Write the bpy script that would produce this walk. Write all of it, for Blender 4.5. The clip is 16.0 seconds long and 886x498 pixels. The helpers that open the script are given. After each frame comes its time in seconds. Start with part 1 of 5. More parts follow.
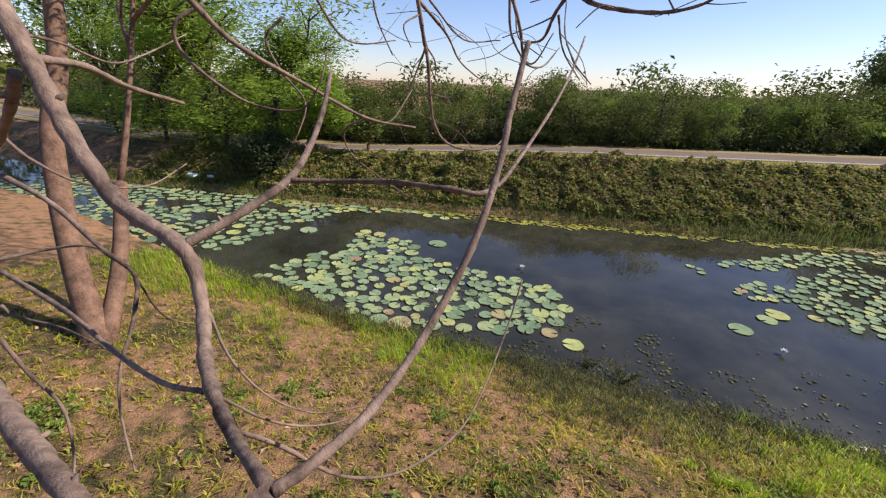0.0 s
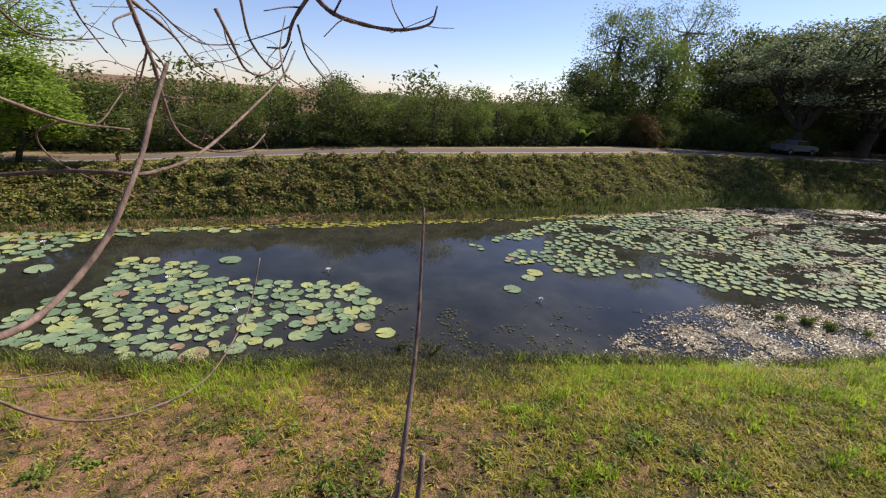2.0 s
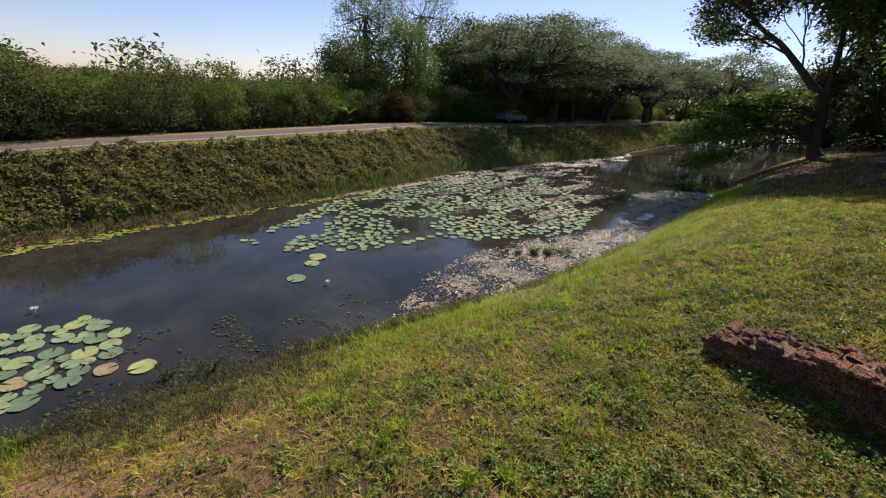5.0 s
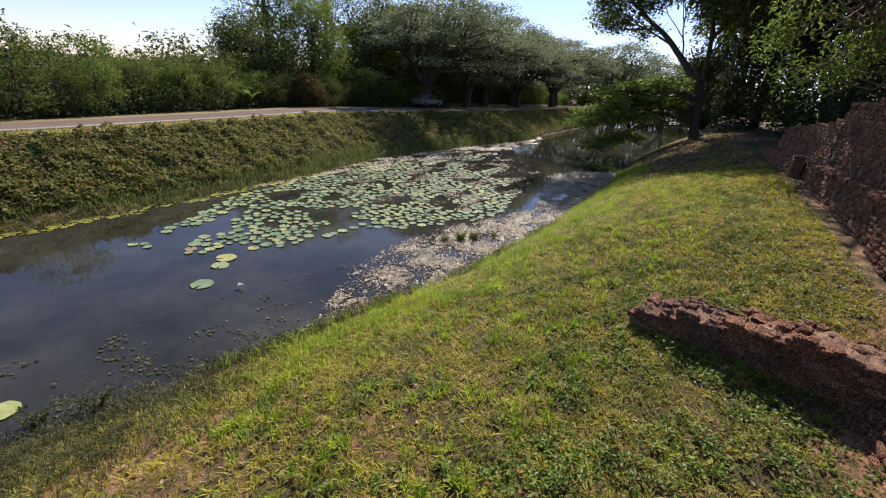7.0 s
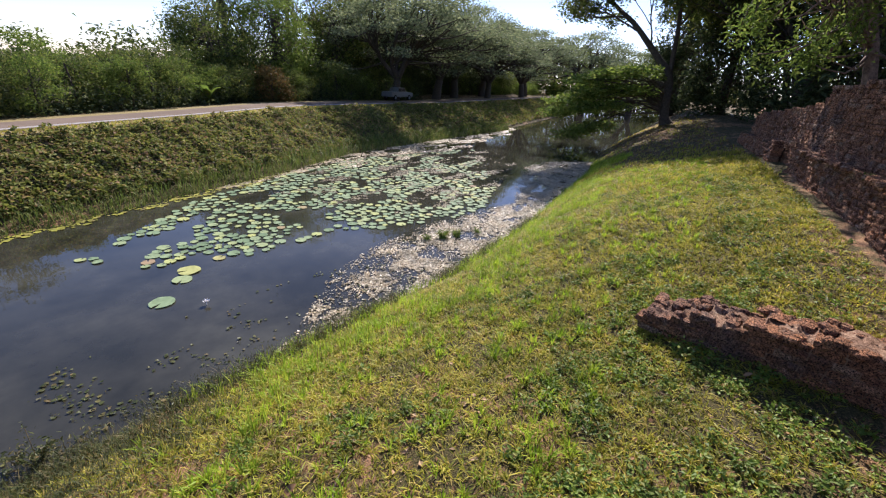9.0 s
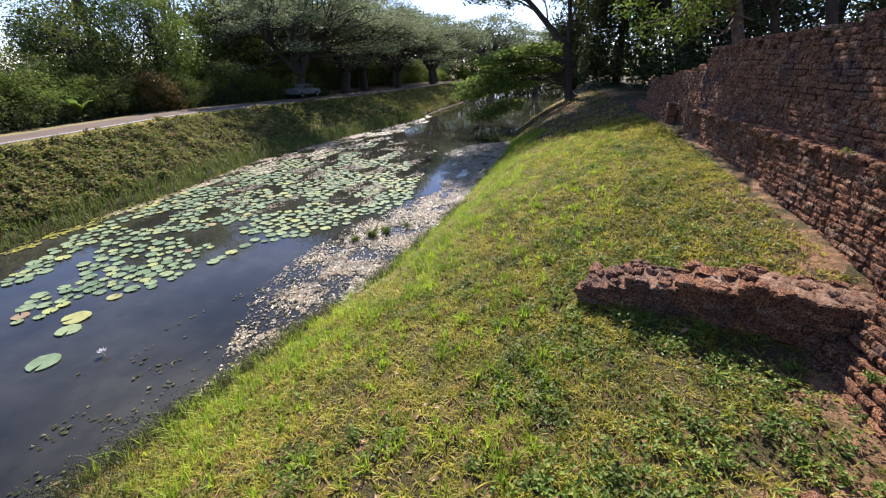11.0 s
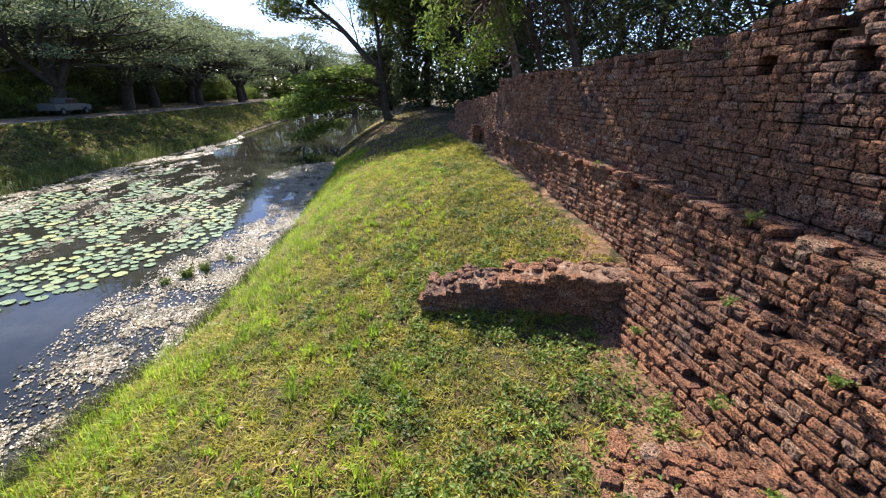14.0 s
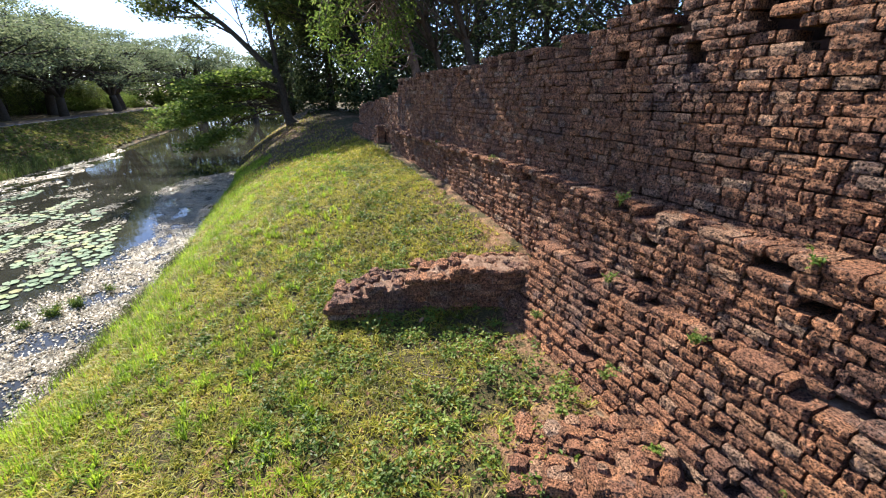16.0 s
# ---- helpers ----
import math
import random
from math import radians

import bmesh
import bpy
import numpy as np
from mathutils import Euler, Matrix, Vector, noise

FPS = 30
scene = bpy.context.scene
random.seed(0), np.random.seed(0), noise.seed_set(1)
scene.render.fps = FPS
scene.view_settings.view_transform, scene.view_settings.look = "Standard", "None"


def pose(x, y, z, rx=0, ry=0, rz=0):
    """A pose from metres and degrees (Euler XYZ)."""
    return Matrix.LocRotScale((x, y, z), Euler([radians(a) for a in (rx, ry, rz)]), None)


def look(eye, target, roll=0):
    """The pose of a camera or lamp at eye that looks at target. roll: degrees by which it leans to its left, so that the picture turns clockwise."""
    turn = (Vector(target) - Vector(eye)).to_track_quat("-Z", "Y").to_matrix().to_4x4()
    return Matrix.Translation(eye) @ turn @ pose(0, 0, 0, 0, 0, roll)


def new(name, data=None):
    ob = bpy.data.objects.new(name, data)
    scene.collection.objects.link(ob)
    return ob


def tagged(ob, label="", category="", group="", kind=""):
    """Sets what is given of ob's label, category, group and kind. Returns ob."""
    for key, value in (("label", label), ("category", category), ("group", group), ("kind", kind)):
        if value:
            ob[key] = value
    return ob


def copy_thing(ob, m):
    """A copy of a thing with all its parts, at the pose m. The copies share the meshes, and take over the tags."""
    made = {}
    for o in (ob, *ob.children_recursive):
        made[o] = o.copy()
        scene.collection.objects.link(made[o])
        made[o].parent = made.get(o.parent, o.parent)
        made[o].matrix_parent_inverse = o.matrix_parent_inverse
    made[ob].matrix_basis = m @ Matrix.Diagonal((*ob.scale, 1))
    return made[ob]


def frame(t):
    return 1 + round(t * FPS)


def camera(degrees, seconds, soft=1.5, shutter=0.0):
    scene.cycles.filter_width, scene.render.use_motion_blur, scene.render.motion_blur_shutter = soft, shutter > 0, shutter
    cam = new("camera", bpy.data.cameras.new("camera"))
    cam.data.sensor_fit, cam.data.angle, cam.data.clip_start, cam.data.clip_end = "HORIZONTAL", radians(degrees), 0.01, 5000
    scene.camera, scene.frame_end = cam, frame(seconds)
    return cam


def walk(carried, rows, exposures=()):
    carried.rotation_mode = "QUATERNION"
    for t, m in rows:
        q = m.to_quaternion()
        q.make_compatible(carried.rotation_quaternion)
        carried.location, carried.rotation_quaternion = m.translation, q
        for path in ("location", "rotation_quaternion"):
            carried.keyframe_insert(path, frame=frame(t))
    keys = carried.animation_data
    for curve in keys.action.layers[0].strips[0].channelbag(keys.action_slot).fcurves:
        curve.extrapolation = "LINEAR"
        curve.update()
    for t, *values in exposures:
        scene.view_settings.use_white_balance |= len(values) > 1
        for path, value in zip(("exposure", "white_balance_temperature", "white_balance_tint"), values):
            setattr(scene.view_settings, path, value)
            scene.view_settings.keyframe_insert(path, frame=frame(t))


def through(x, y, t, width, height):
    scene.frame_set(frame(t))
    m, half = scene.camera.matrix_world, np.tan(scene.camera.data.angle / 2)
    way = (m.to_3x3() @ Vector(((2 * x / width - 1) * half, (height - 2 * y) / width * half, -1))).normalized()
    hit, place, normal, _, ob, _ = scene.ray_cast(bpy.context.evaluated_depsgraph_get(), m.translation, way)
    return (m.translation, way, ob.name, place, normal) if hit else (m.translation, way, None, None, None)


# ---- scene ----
cam = camera(94.8, 16.0, soft=1.2)
PATH = [
    (0, (-0.668, 0.36, 3.416), (-1.218, 2.127, 2.658), 2.7),
    (0.5, (-0.64, 0.354, 3.41), (-0.898, 2.187, 2.654), 4.0),
    (1, (-0.6, 0.326, 3.413), (-0.611, 2.181, 2.663), 4.6),
    (1.5, (-0.566, 0.277, 3.422), (-0.421, 2.133, 2.693), 4.6),
    (2, (-0.529, 0.222, 3.431), (-0.177, 2.064, 2.735), 4.2),
    (2.5, (-0.481, 0.188, 3.435), (0.072, 1.989, 2.763), 3.4),
    (3, (-0.413, 0.149, 3.442), (0.335, 1.882, 2.782), 2.6),
    (3.5, (-0.344, 0.122, 3.435), (0.587, 1.757, 2.759), 2.6),
    (4, (-0.318, 0.137, 3.441), (0.727, 1.692, 2.742), 3.0),
    (4.5, (-0.298, 0.14, 3.437), (0.841, 1.622, 2.725), 3.4),
    (5, (-0.295, 0.149, 3.439), (0.941, 1.549, 2.723), 4.1),
    (5.2, (-0.296, 0.156, 3.43), (0.973, 1.527, 2.715), 4.2),
    (7.5, (-0.101, 0.526, 3.38), (1.412, 1.591, 2.621), 4.9),
    (8, (-0.056, 0.666, 3.39), (1.471, 1.707, 2.628), 4.9),
    (8.2, (-0.03, 0.72, 3.384), (1.5, 1.757, 2.62), 4.8),
    (10.3, (0.356, 0.88, 3.271), (1.973, 1.744, 2.47), 0.6),
    (10.5, (0.371, 0.898, 3.275), (2.009, 1.72, 2.474), 0.3),
    (11, (0.406, 0.925, 3.275), (2.092, 1.64, 2.471), -0.6),
    (11.5, (0.446, 0.962, 3.3), (2.177, 1.557, 2.493), -0.4),
    (12, (0.49, 0.984, 3.3), (2.251, 1.482, 2.494), -0.1),
    (12.5, (0.486, 0.998, 3.297), (2.299, 1.262, 2.496), 1.2),
    (13, (0.465, 0.992, 3.297), (2.302, 1.123, 2.516), 1.4),
    (13.5, (0.415, 0.972, 3.305), (2.269, 0.996, 2.556), 1.4),
    (14, (0.378, 0.942, 3.316), (2.244, 0.899, 2.597), 1.5),
    (14.5, (0.375, 0.902, 3.329), (2.245, 0.807, 2.624), 1.4),
    (15, (0.375, 0.856, 3.338), (2.241, 0.679, 2.641), 0.8),
    (15.5, (0.395, 0.796, 3.319), (2.242, 0.476, 2.621), 0.5),
    (16, (0.412, 0.725, 3.295), (2.236, 0.313, 2.586), 0.0),
]
walk(cam, [(t, look(eye, target, roll)) for t, eye, target, roll in PATH], [(0.0, 0.50, 6400, 15), (5.0, 0.20, 6450, 18), (8.0, 0.70, 6250, 18), (12.0, 1.02, 6050, 17), (16.0, 1.36, 6050, 11)])

# ---------------------------------------------------------------- light
SUN_AZ, SUN_EL = radians(69), radians(41)      # clockwise from +y, above the horizon
sun_way = Vector((math.sin(SUN_AZ) * math.cos(SUN_EL), math.cos(SUN_AZ) * math.cos(SUN_EL), math.sin(SUN_EL)))
world = bpy.data.worlds.new("sky")
world.use_nodes = True
scene.world = world
sky = world.node_tree.nodes.new("ShaderNodeTexSky")
sky.sky_type, sky.sun_disc = "NISHITA", False
sky.sun_elevation, sky.sun_rotation = SUN_EL, SUN_AZ
sky.air_density, sky.dust_density, sky.ozone_density = 1.0, 0.2, 3.0
background = world.node_tree.nodes["Background"]
background.inputs["Strength"].default_value = 0.105
tint = world.node_tree.nodes.new("ShaderNodeMix")
tint.data_type, tint.blend_type = "RGBA", "MULTIPLY"
tint.inputs[0].default_value, tint.inputs[7].default_value = 1.0, (0.98, 0.95, 1.08, 1)
world.node_tree.links.new(sky.outputs["Color"], tint.inputs[6])
world.node_tree.links.new(tint.outputs[2], background.inputs["Color"])
sun = new("sun", bpy.data.lights.new("sun", "SUN"))
sun.data.energy, sun.data.angle, sun.data.color = 5.0, radians(0.6), (1.0, 0.93, 0.80)
sun.matrix_world = look(sun_way * 60, (0, 0, 0))

# ---------------------------------------------------------------- materials


def material(name, rough=0.8):
    m = bpy.data.materials.new(name)
    m.use_nodes = True
    b = m.node_tree.nodes["Principled BSDF"]
    b.inputs["Roughness"].default_value = rough
    b.inputs["Specular IOR Level"].default_value = 0.25
    return m, m.node_tree.nodes, m.node_tree.links, b


def ramp(nodes, stops):
    r = nodes.new("ShaderNodeValToRGB")
    while len(r.color_ramp.elements) < len(stops):
        r.color_ramp.elements.new(0.5)
    for e, (p, c) in zip(r.color_ramp.elements, stops):
        e.position, e.color = p, (*c, 1)
    return r


def noise_node(nodes, links, scale, detail=5, rough=0.6, coord=None):
    n = nodes.new("ShaderNodeTexNoise")
    n.inputs["Scale"].default_value, n.inputs["Detail"].default_value, n.inputs["Roughness"].default_value = scale, detail, rough
    if coord:
        links.new(coord, n.inputs["Vector"])
    return n


def bumped(nodes, links, b, height, strength, distance):
    k = nodes.new("ShaderNodeBump")
    k.inputs["Strength"].default_value, k.inputs["Distance"].default_value = strength, distance
    links.new(height, k.inputs["Height"])
    links.new(k.outputs["Normal"], b.inputs["Normal"])


def mixed(nodes, links, fac, a, c, mode="MIX"):
    m = nodes.new("ShaderNodeMix")
    m.data_type, m.blend_type = "RGBA", mode
    if isinstance(fac, float):
        m.inputs[0].default_value = fac
    else:
        links.new(fac, m.inputs[0])
    for socket, v in ((m.inputs[6], a), (m.inputs[7], c)):
        if isinstance(v, tuple):
            socket.default_value = (*v, 1)
        else:
            links.new(v, socket)
    return m.outputs[2]


def surface(name, stops, scale, fine, rough=0.85, bump=0.5, depth=0.02):
    """A rough natural surface: coarse and fine noise through one ramp, fine relief."""
    m, n, l, b = material(name, rough)
    pos = n.new("ShaderNodeNewGeometry").outputs["Position"]
    coarse, small = noise_node(n, l, scale, 4, 0.6, pos), noise_node(n, l, fine, 6, 0.7, pos)
    add = n.new("ShaderNodeMath")
    add.operation = "MULTIPLY_ADD"
    add.inputs[1].default_value = 0.55
    l.new(small.outputs["Fac"], add.inputs[0])
    half = n.new("ShaderNodeMath")
    half.operation = "MULTIPLY"
    half.inputs[1].default_value = 0.45
    l.new(coarse.outputs["Fac"], half.inputs[0])
    l.new(half.outputs[0], add.inputs[2])
    r = ramp(n, stops)
    l.new(add.outputs[0], r.inputs["Fac"])
    l.new(r.outputs["Color"], b.inputs["Base Color"])
    bumped(n, l, b, small.outputs["Fac"], bump, depth)
    return m


def leafy(name, stops, through=0.35, rough=0.5):
    """Leaves and blades: each its own tint, some light passing through."""
    m, n, l, b = material(name, rough)
    geo = n.new("ShaderNodeNewGeometry")
    r = ramp(n, stops)
    l.new(geo.outputs["Random Per Island"], r.inputs["Fac"])
    patch = noise_node(n, l, 2.6, 5, 0.7, geo.outputs["Position"])
    tone = ramp(n, [(0.35, (0.5, 0.52, 0.5)), (0.62, (1.18, 1.14, 1.0))])
    l.new(patch.outputs["Fac"], tone.inputs["Fac"])
    col = mixed(n, l, 1.0, r.outputs["Color"], tone.outputs["Color"], "MULTIPLY")
    l.new(col, b.inputs["Base Color"])
    t = n.new("ShaderNodeBsdfTranslucent")
    l.new(col, t.inputs["Color"])
    mix = n.new("ShaderNodeMixShader")
    mix.inputs[0].default_value = through
    l.new(b.outputs[0], mix.inputs[1])
    l.new(t.outputs[0], mix.inputs[2])
    l.new(mix.outputs[0], n["Material Output"].inputs["Surface"])
    return m


def brick_material():
    m, n, l, b = material("laterite", 0.92)
    geo = n.new("ShaderNodeNewGeometry")
    info = n.new("ShaderNodeObjectInfo")
    pos = geo.outputs["Position"]
    pick = n.new("ShaderNodeMath")
    pick.operation = "ADD"
    l.new(geo.outputs["Random Per Island"], pick.inputs[0])
    l.new(info.outputs["Random"], pick.inputs[1])
    frac = n.new("ShaderNodeMath")
    frac.operation = "FRACT"
    l.new(pick.outputs[0], frac.inputs[0])
    tint = ramp(n, [(0.0, (0.245, 0.122, 0.069)), (0.3, (0.40, 0.19, 0.10)), (0.55, (0.295, 0.145, 0.088)), (0.8, (0.47, 0.225, 0.114)), (1.0, (0.40, 0.265, 0.178))])
    l.new(frac.outputs[0], tint.inputs["Fac"])
    big = noise_node(n, l, 1.1, 5, 0.65, pos)
    stain = ramp(n, [(0.53, (0.0, 0.0, 0.0)), (0.66, (0.85, 0.85, 0.85))])
    l.new(big.outputs["Fac"], stain.inputs["Fac"])
    lichen = mixed(n, l, stain.outputs["Color"], tint.outputs["Color"], (0.15, 0.10, 0.088))
    rough = noise_node(n, l, 36, 9, 0.9, pos)
    crust = ramp(n, [(0.38, (0.05, 0.042, 0.04)), (0.46, (0.62, 0.59, 0.57)), (0.54, (1.2, 1.15, 1.1)), (0.64, (2.1, 1.95, 1.8))])
    l.new(rough.outputs["Fac"], crust.inputs["Fac"])
    worn = mixed(n, l, 1.0, lichen, crust.outputs["Color"], "MULTIPLY")
    hole = noise_node(n, l, 85, 4, 0.6, pos)
    pit = ramp(n, [(0.40, (0.05, 0.04, 0.04)), (0.49, (0.95, 0.95, 0.95)), (0.62, (1.25, 1.22, 1.2))])
    l.new(hole.outputs["Fac"], pit.inputs["Fac"])
    pocked = mixed(n, l, 1.0, worn, pit.outputs["Color"], "MULTIPLY")
    grey = noise_node(n, l, 7, 9, 0.8, pos)
    speck = ramp(n, [(0.55, (0, 0, 0)), (0.66, (0.55, 0.55, 0.55))])
    l.new(grey.outputs["Fac"], speck.inputs["Fac"])
    l.new(mixed(n, l, speck.outputs["Color"], pocked, mixed(n, l, 1.0, (0.36, 0.27, 0.22), crust.outputs["Color"], "MULTIPLY")), b.inputs["Base Color"])
    both = n.new("ShaderNodeMath")
    both.operation = "ADD"
    l.new(hole.outputs["Fac"], both.inputs[0])
    l.new(rough.outputs["Fac"], both.inputs[1])
    bumped(n, l, b, both.outputs[0], 1.0, 0.03)
    return m


def ground_material():
    m, n, l, b = material("earth_and_turf", 0.95)
    pos = n.new("ShaderNodeNewGeometry").outputs["Position"]
    big, mid, fine = (noise_node(n, l, s, 6, 0.65, pos) for s in (0.55, 5.0, 70.0))
    soil = ramp(n, [(0.3, (0.13, 0.068, 0.036)), (0.5, (0.32, 0.17, 0.088)), (0.7, (0.48, 0.285, 0.16))])
    turf = ramp(n, [(0.32, (0.022, 0.02, 0.008)), (0.52, (0.07, 0.058, 0.02)), (0.72, (0.20, 0.145, 0.06))])
    l.new(fine.outputs["Fac"], soil.inputs["Fac"])
    l.new(fine.outputs["Fac"], turf.inputs["Fac"])
    where = n.new("ShaderNodeMath")
    where.operation = "ADD"
    l.new(big.outputs["Fac"], where.inputs[0])
    l.new(mid.outputs["Fac"], where.inputs[1])
    mask = ramp(n, [(0.45, (0, 0, 0)), (0.56, (1, 1, 1))])
    half = n.new("ShaderNodeMath")
    half.operation = "MULTIPLY"
    half.inputs[1].default_value = 0.5
    l.new(where.outputs[0], half.inputs[0])
    apart = n.new("ShaderNodeSeparateXYZ")
    l.new(pos, apart.inputs[0])
    along = n.new("ShaderNodeMapRange")                 # turf takes over along the bank
    along.inputs["From Min"].default_value, along.inputs["From Max"].default_value = 0.5, 4.0
    along.inputs["To Min"].default_value, along.inputs["To Max"].default_value = 0.0, 0.13
    l.new(apart.outputs["X"], along.inputs["Value"])
    grown = n.new("ShaderNodeMath")
    grown.operation = "ADD"
    l.new(half.outputs[0], grown.inputs[0])
    l.new(along.outputs["Result"], grown.inputs[1])
    bare = grown
    for axis, lo, hi, a, c in (("Y", -0.9, 0.1, -0.10, 0.0), ("X", 11.0, 15.0, 0.0, -0.06)):   # bare at the wall's foot and under the trees
        less = n.new("ShaderNodeMapRange")
        less.inputs["From Min"].default_value, less.inputs["From Max"].default_value = lo, hi
        less.inputs["To Min"].default_value, less.inputs["To Max"].default_value = a, c
        l.new(apart.outputs[axis], less.inputs["Value"])
        both = n.new("ShaderNodeMath")
        both.operation = "ADD"
        l.new(bare.outputs[0], both.inputs[0])
        l.new(less.outputs["Result"], both.inputs[1])
        bare = both
    l.new(bare.outputs[0], mask.inputs["Fac"])
    l.new(mixed(n, l, mask.outputs["Color"], soil.outputs["Color"], turf.outputs["Color"]), b.inputs["Base Color"])
    bumped(n, l, b, fine.outputs["Fac"], 0.8, 0.03)
    return m


def water_material():
    m, n, l, b = material("still_murky_water", 0.03)
    pos = n.new("ShaderNodeNewGeometry").outputs["Position"]
    silt = noise_node(n, l, 0.6, 6, 0.65, pos)
    c = ramp(n, [(0.35, (0.018, 0.018, 0.013)), (0.52, (0.034, 0.033, 0.025)), (0.7, (0.058, 0.056, 0.042))])
    l.new(silt.outputs["Fac"], c.inputs["Fac"])
    l.new(c.outputs["Color"], b.inputs["Base Color"])
    b.inputs["IOR"].default_value, b.inputs["Specular IOR Level"].default_value = 1.33, 0.5
    ripple = noise_node(n, l, 2.2, 3, 0.5, pos)
    bumped(n, l, b, ripple.outputs["Fac"], 0.12, 0.02)
    return m


def bark_material(name, dark, light):
    m, n, l, b = material(name, 0.85)
    geo = n.new("ShaderNodeTexCoord").outputs["Object"]
    stretch = n.new("ShaderNodeMapping")
    stretch.inputs["Scale"].default_value = (1, 1, 0.35)
    l.new(geo, stretch.inputs["Vector"])
    a, c = noise_node(n, l, 90, 6, 0.7, stretch.outputs["Vector"]), noise_node(n, l, 9, 4, 0.6, geo)
    add = n.new("ShaderNodeMath")
    add.operation = "MULTIPLY_ADD"
    add.inputs[1].default_value = 0.5
    l.new(a.outputs["Fac"], add.inputs[0])
    s = n.new("ShaderNodeMath")
    s.operation = "MULTIPLY"
    s.inputs[1].default_value = 0.5
    l.new(c.outputs["Fac"], s.inputs[0])
    l.new(s.outputs[0], add.inputs[2])
    r = ramp(n, [(0.36, dark), (0.62, light)])
    l.new(add.outputs[0], r.inputs["Fac"])
    l.new(r.outputs["Color"], b.inputs["Base Color"])
    bumped(n, l, b, a.outputs["Fac"], 0.7, 0.004)
    return m


def plain(name, colour, rough=0.5, metal=0.0):
    m, n, l, b = material(name, rough)
    grain = noise_node(n, l, 14, 5, 0.6, n.new("ShaderNodeTexCoord").outputs["Object"])
    r = ramp(n, [(0.3, tuple(v * 0.75 for v in colour)), (0.7, tuple(min(1, v * 1.1) for v in colour))])
    l.new(grain.outputs["Fac"], r.inputs["Fac"])
    l.new(r.outputs["Color"], b.inputs["Base Color"])
    b.inputs["Metallic"].default_value = metal
    return m


def pad_material():
    m, n, l, b = material("lily_pad_skin", 0.68)
    geo, info = n.new("ShaderNodeNewGeometry"), n.new("ShaderNodeObjectInfo")
    add = n.new("ShaderNodeMath")
    add.operation = "ADD"
    l.new(geo.outputs["Random Per Island"], add.inputs[0])
    l.new(info.outputs["Random"], add.inputs[1])
    fr = n.new("ShaderNodeMath")
    fr.operation = "FRACT"
    l.new(add.outputs[0], fr.inputs[0])
    r = ramp(n, [(0.0, (0.14, 0.20, 0.115)), (0.3, (0.19, 0.26, 0.15)), (0.55, (0.245, 0.31, 0.18)), (0.8, (0.29, 0.335, 0.165)), (0.96, (0.38, 0.40, 0.15)), (1.0, (0.30, 0.20, 0.14))])
    l.new(fr.outputs[0], r.inputs["Fac"])
    spot = noise_node(n, l, 9, 5, 0.7, geo.outputs["Position"])
    t = ramp(n, [(0.3, (0.7, 0.72, 0.66)), (0.65, (1.1, 1.1, 1.08))])
    l.new(spot.outputs["Fac"], t.inputs["Fac"])
    l.new(mixed(n, l, 1.0, r.outputs["Color"], t.outputs["Color"], "MULTIPLY"), b.inputs["Base Color"])
    b.inputs["Specular IOR Level"].default_value = 0.12
    bumped(n, l, b, spot.outputs["Fac"], 0.3, 0.01)
    return m


GROUND, WATER, BRICK, PAD = ground_material(), water_material(), brick_material(), pad_material()
MORTAR = surface("dark_joint_earth", [(0.35, (0.045, 0.022, 0.015)), (0.65, (0.12, 0.06, 0.04))], 3, 60)
WORN = surface("worn_laterite_dust", [(0.36, (0.06, 0.032, 0.02)), (0.46, (0.25, 0.14, 0.088)), (0.56, (0.38, 0.235, 0.15)), (0.68, (0.56, 0.41, 0.29))], 6, 42, 0.95, 1.0, 0.04)
ASPHALT = surface("worn_asphalt", [(0.35, (0.12, 0.088, 0.066)), (0.65, (0.20, 0.15, 0.115))], 0.8, 90, 1.0, 0.3, 0.006)
VERGE = surface("dry_verge", [(0.35, (0.17, 0.13, 0.05)), (0.55, (0.28, 0.22, 0.10)), (0.7, (0.20, 0.21, 0.07))], 1.2, 40)
PAINT = plain("road_paint", (0.40, 0.38, 0.36), 0.8)
TURF = leafy("lawn_grass", [(0.0, (0.19, 0.23, 0.024)), (0.4, (0.40, 0.41, 0.045)), (0.75, (0.58, 0.50, 0.075)), (0.92, (0.60, 0.46, 0.14)), (1.0, (0.42, 0.26, 0.13))], 0.5)
LUSH = leafy("waterside_grass", [(0.0, (0.21, 0.36, 0.025)), (0.6, (0.38, 0.53, 0.04)), (1.0, (0.54, 0.60, 0.08))], 0.5)
DRAB = leafy("marsh_weed", [(0.0, (0.06, 0.08, 0.03)), (0.6, (0.12, 0.13, 0.045)), (1.0, (0.20, 0.15, 0.07))], 0.3)
HERB = leafy("low_herbs", [(0.0, (0.10, 0.165, 0.03)), (0.6, (0.20, 0.30, 0.05)), (0.9, (0.32, 0.36, 0.08)), (1.0, (0.30, 0.17, 0.09))], 0.4)
CREEPER = leafy("bank_creeper", [(0.0, (0.105, 0.145, 0.036)), (0.5, (0.235, 0.265, 0.062)), (0.72, (0.35, 0.33, 0.092)), (0.92, (0.36, 0.25, 0.14)), (1.0, (0.31, 0.19, 0.12))], 0.4, 0.65)
REED = leafy("far_bank_grass", [(0.0, (0.10, 0.15, 0.035)), (0.6, (0.19, 0.26, 0.055)), (1.0, (0.30, 0.28, 0.11))], 0.35)
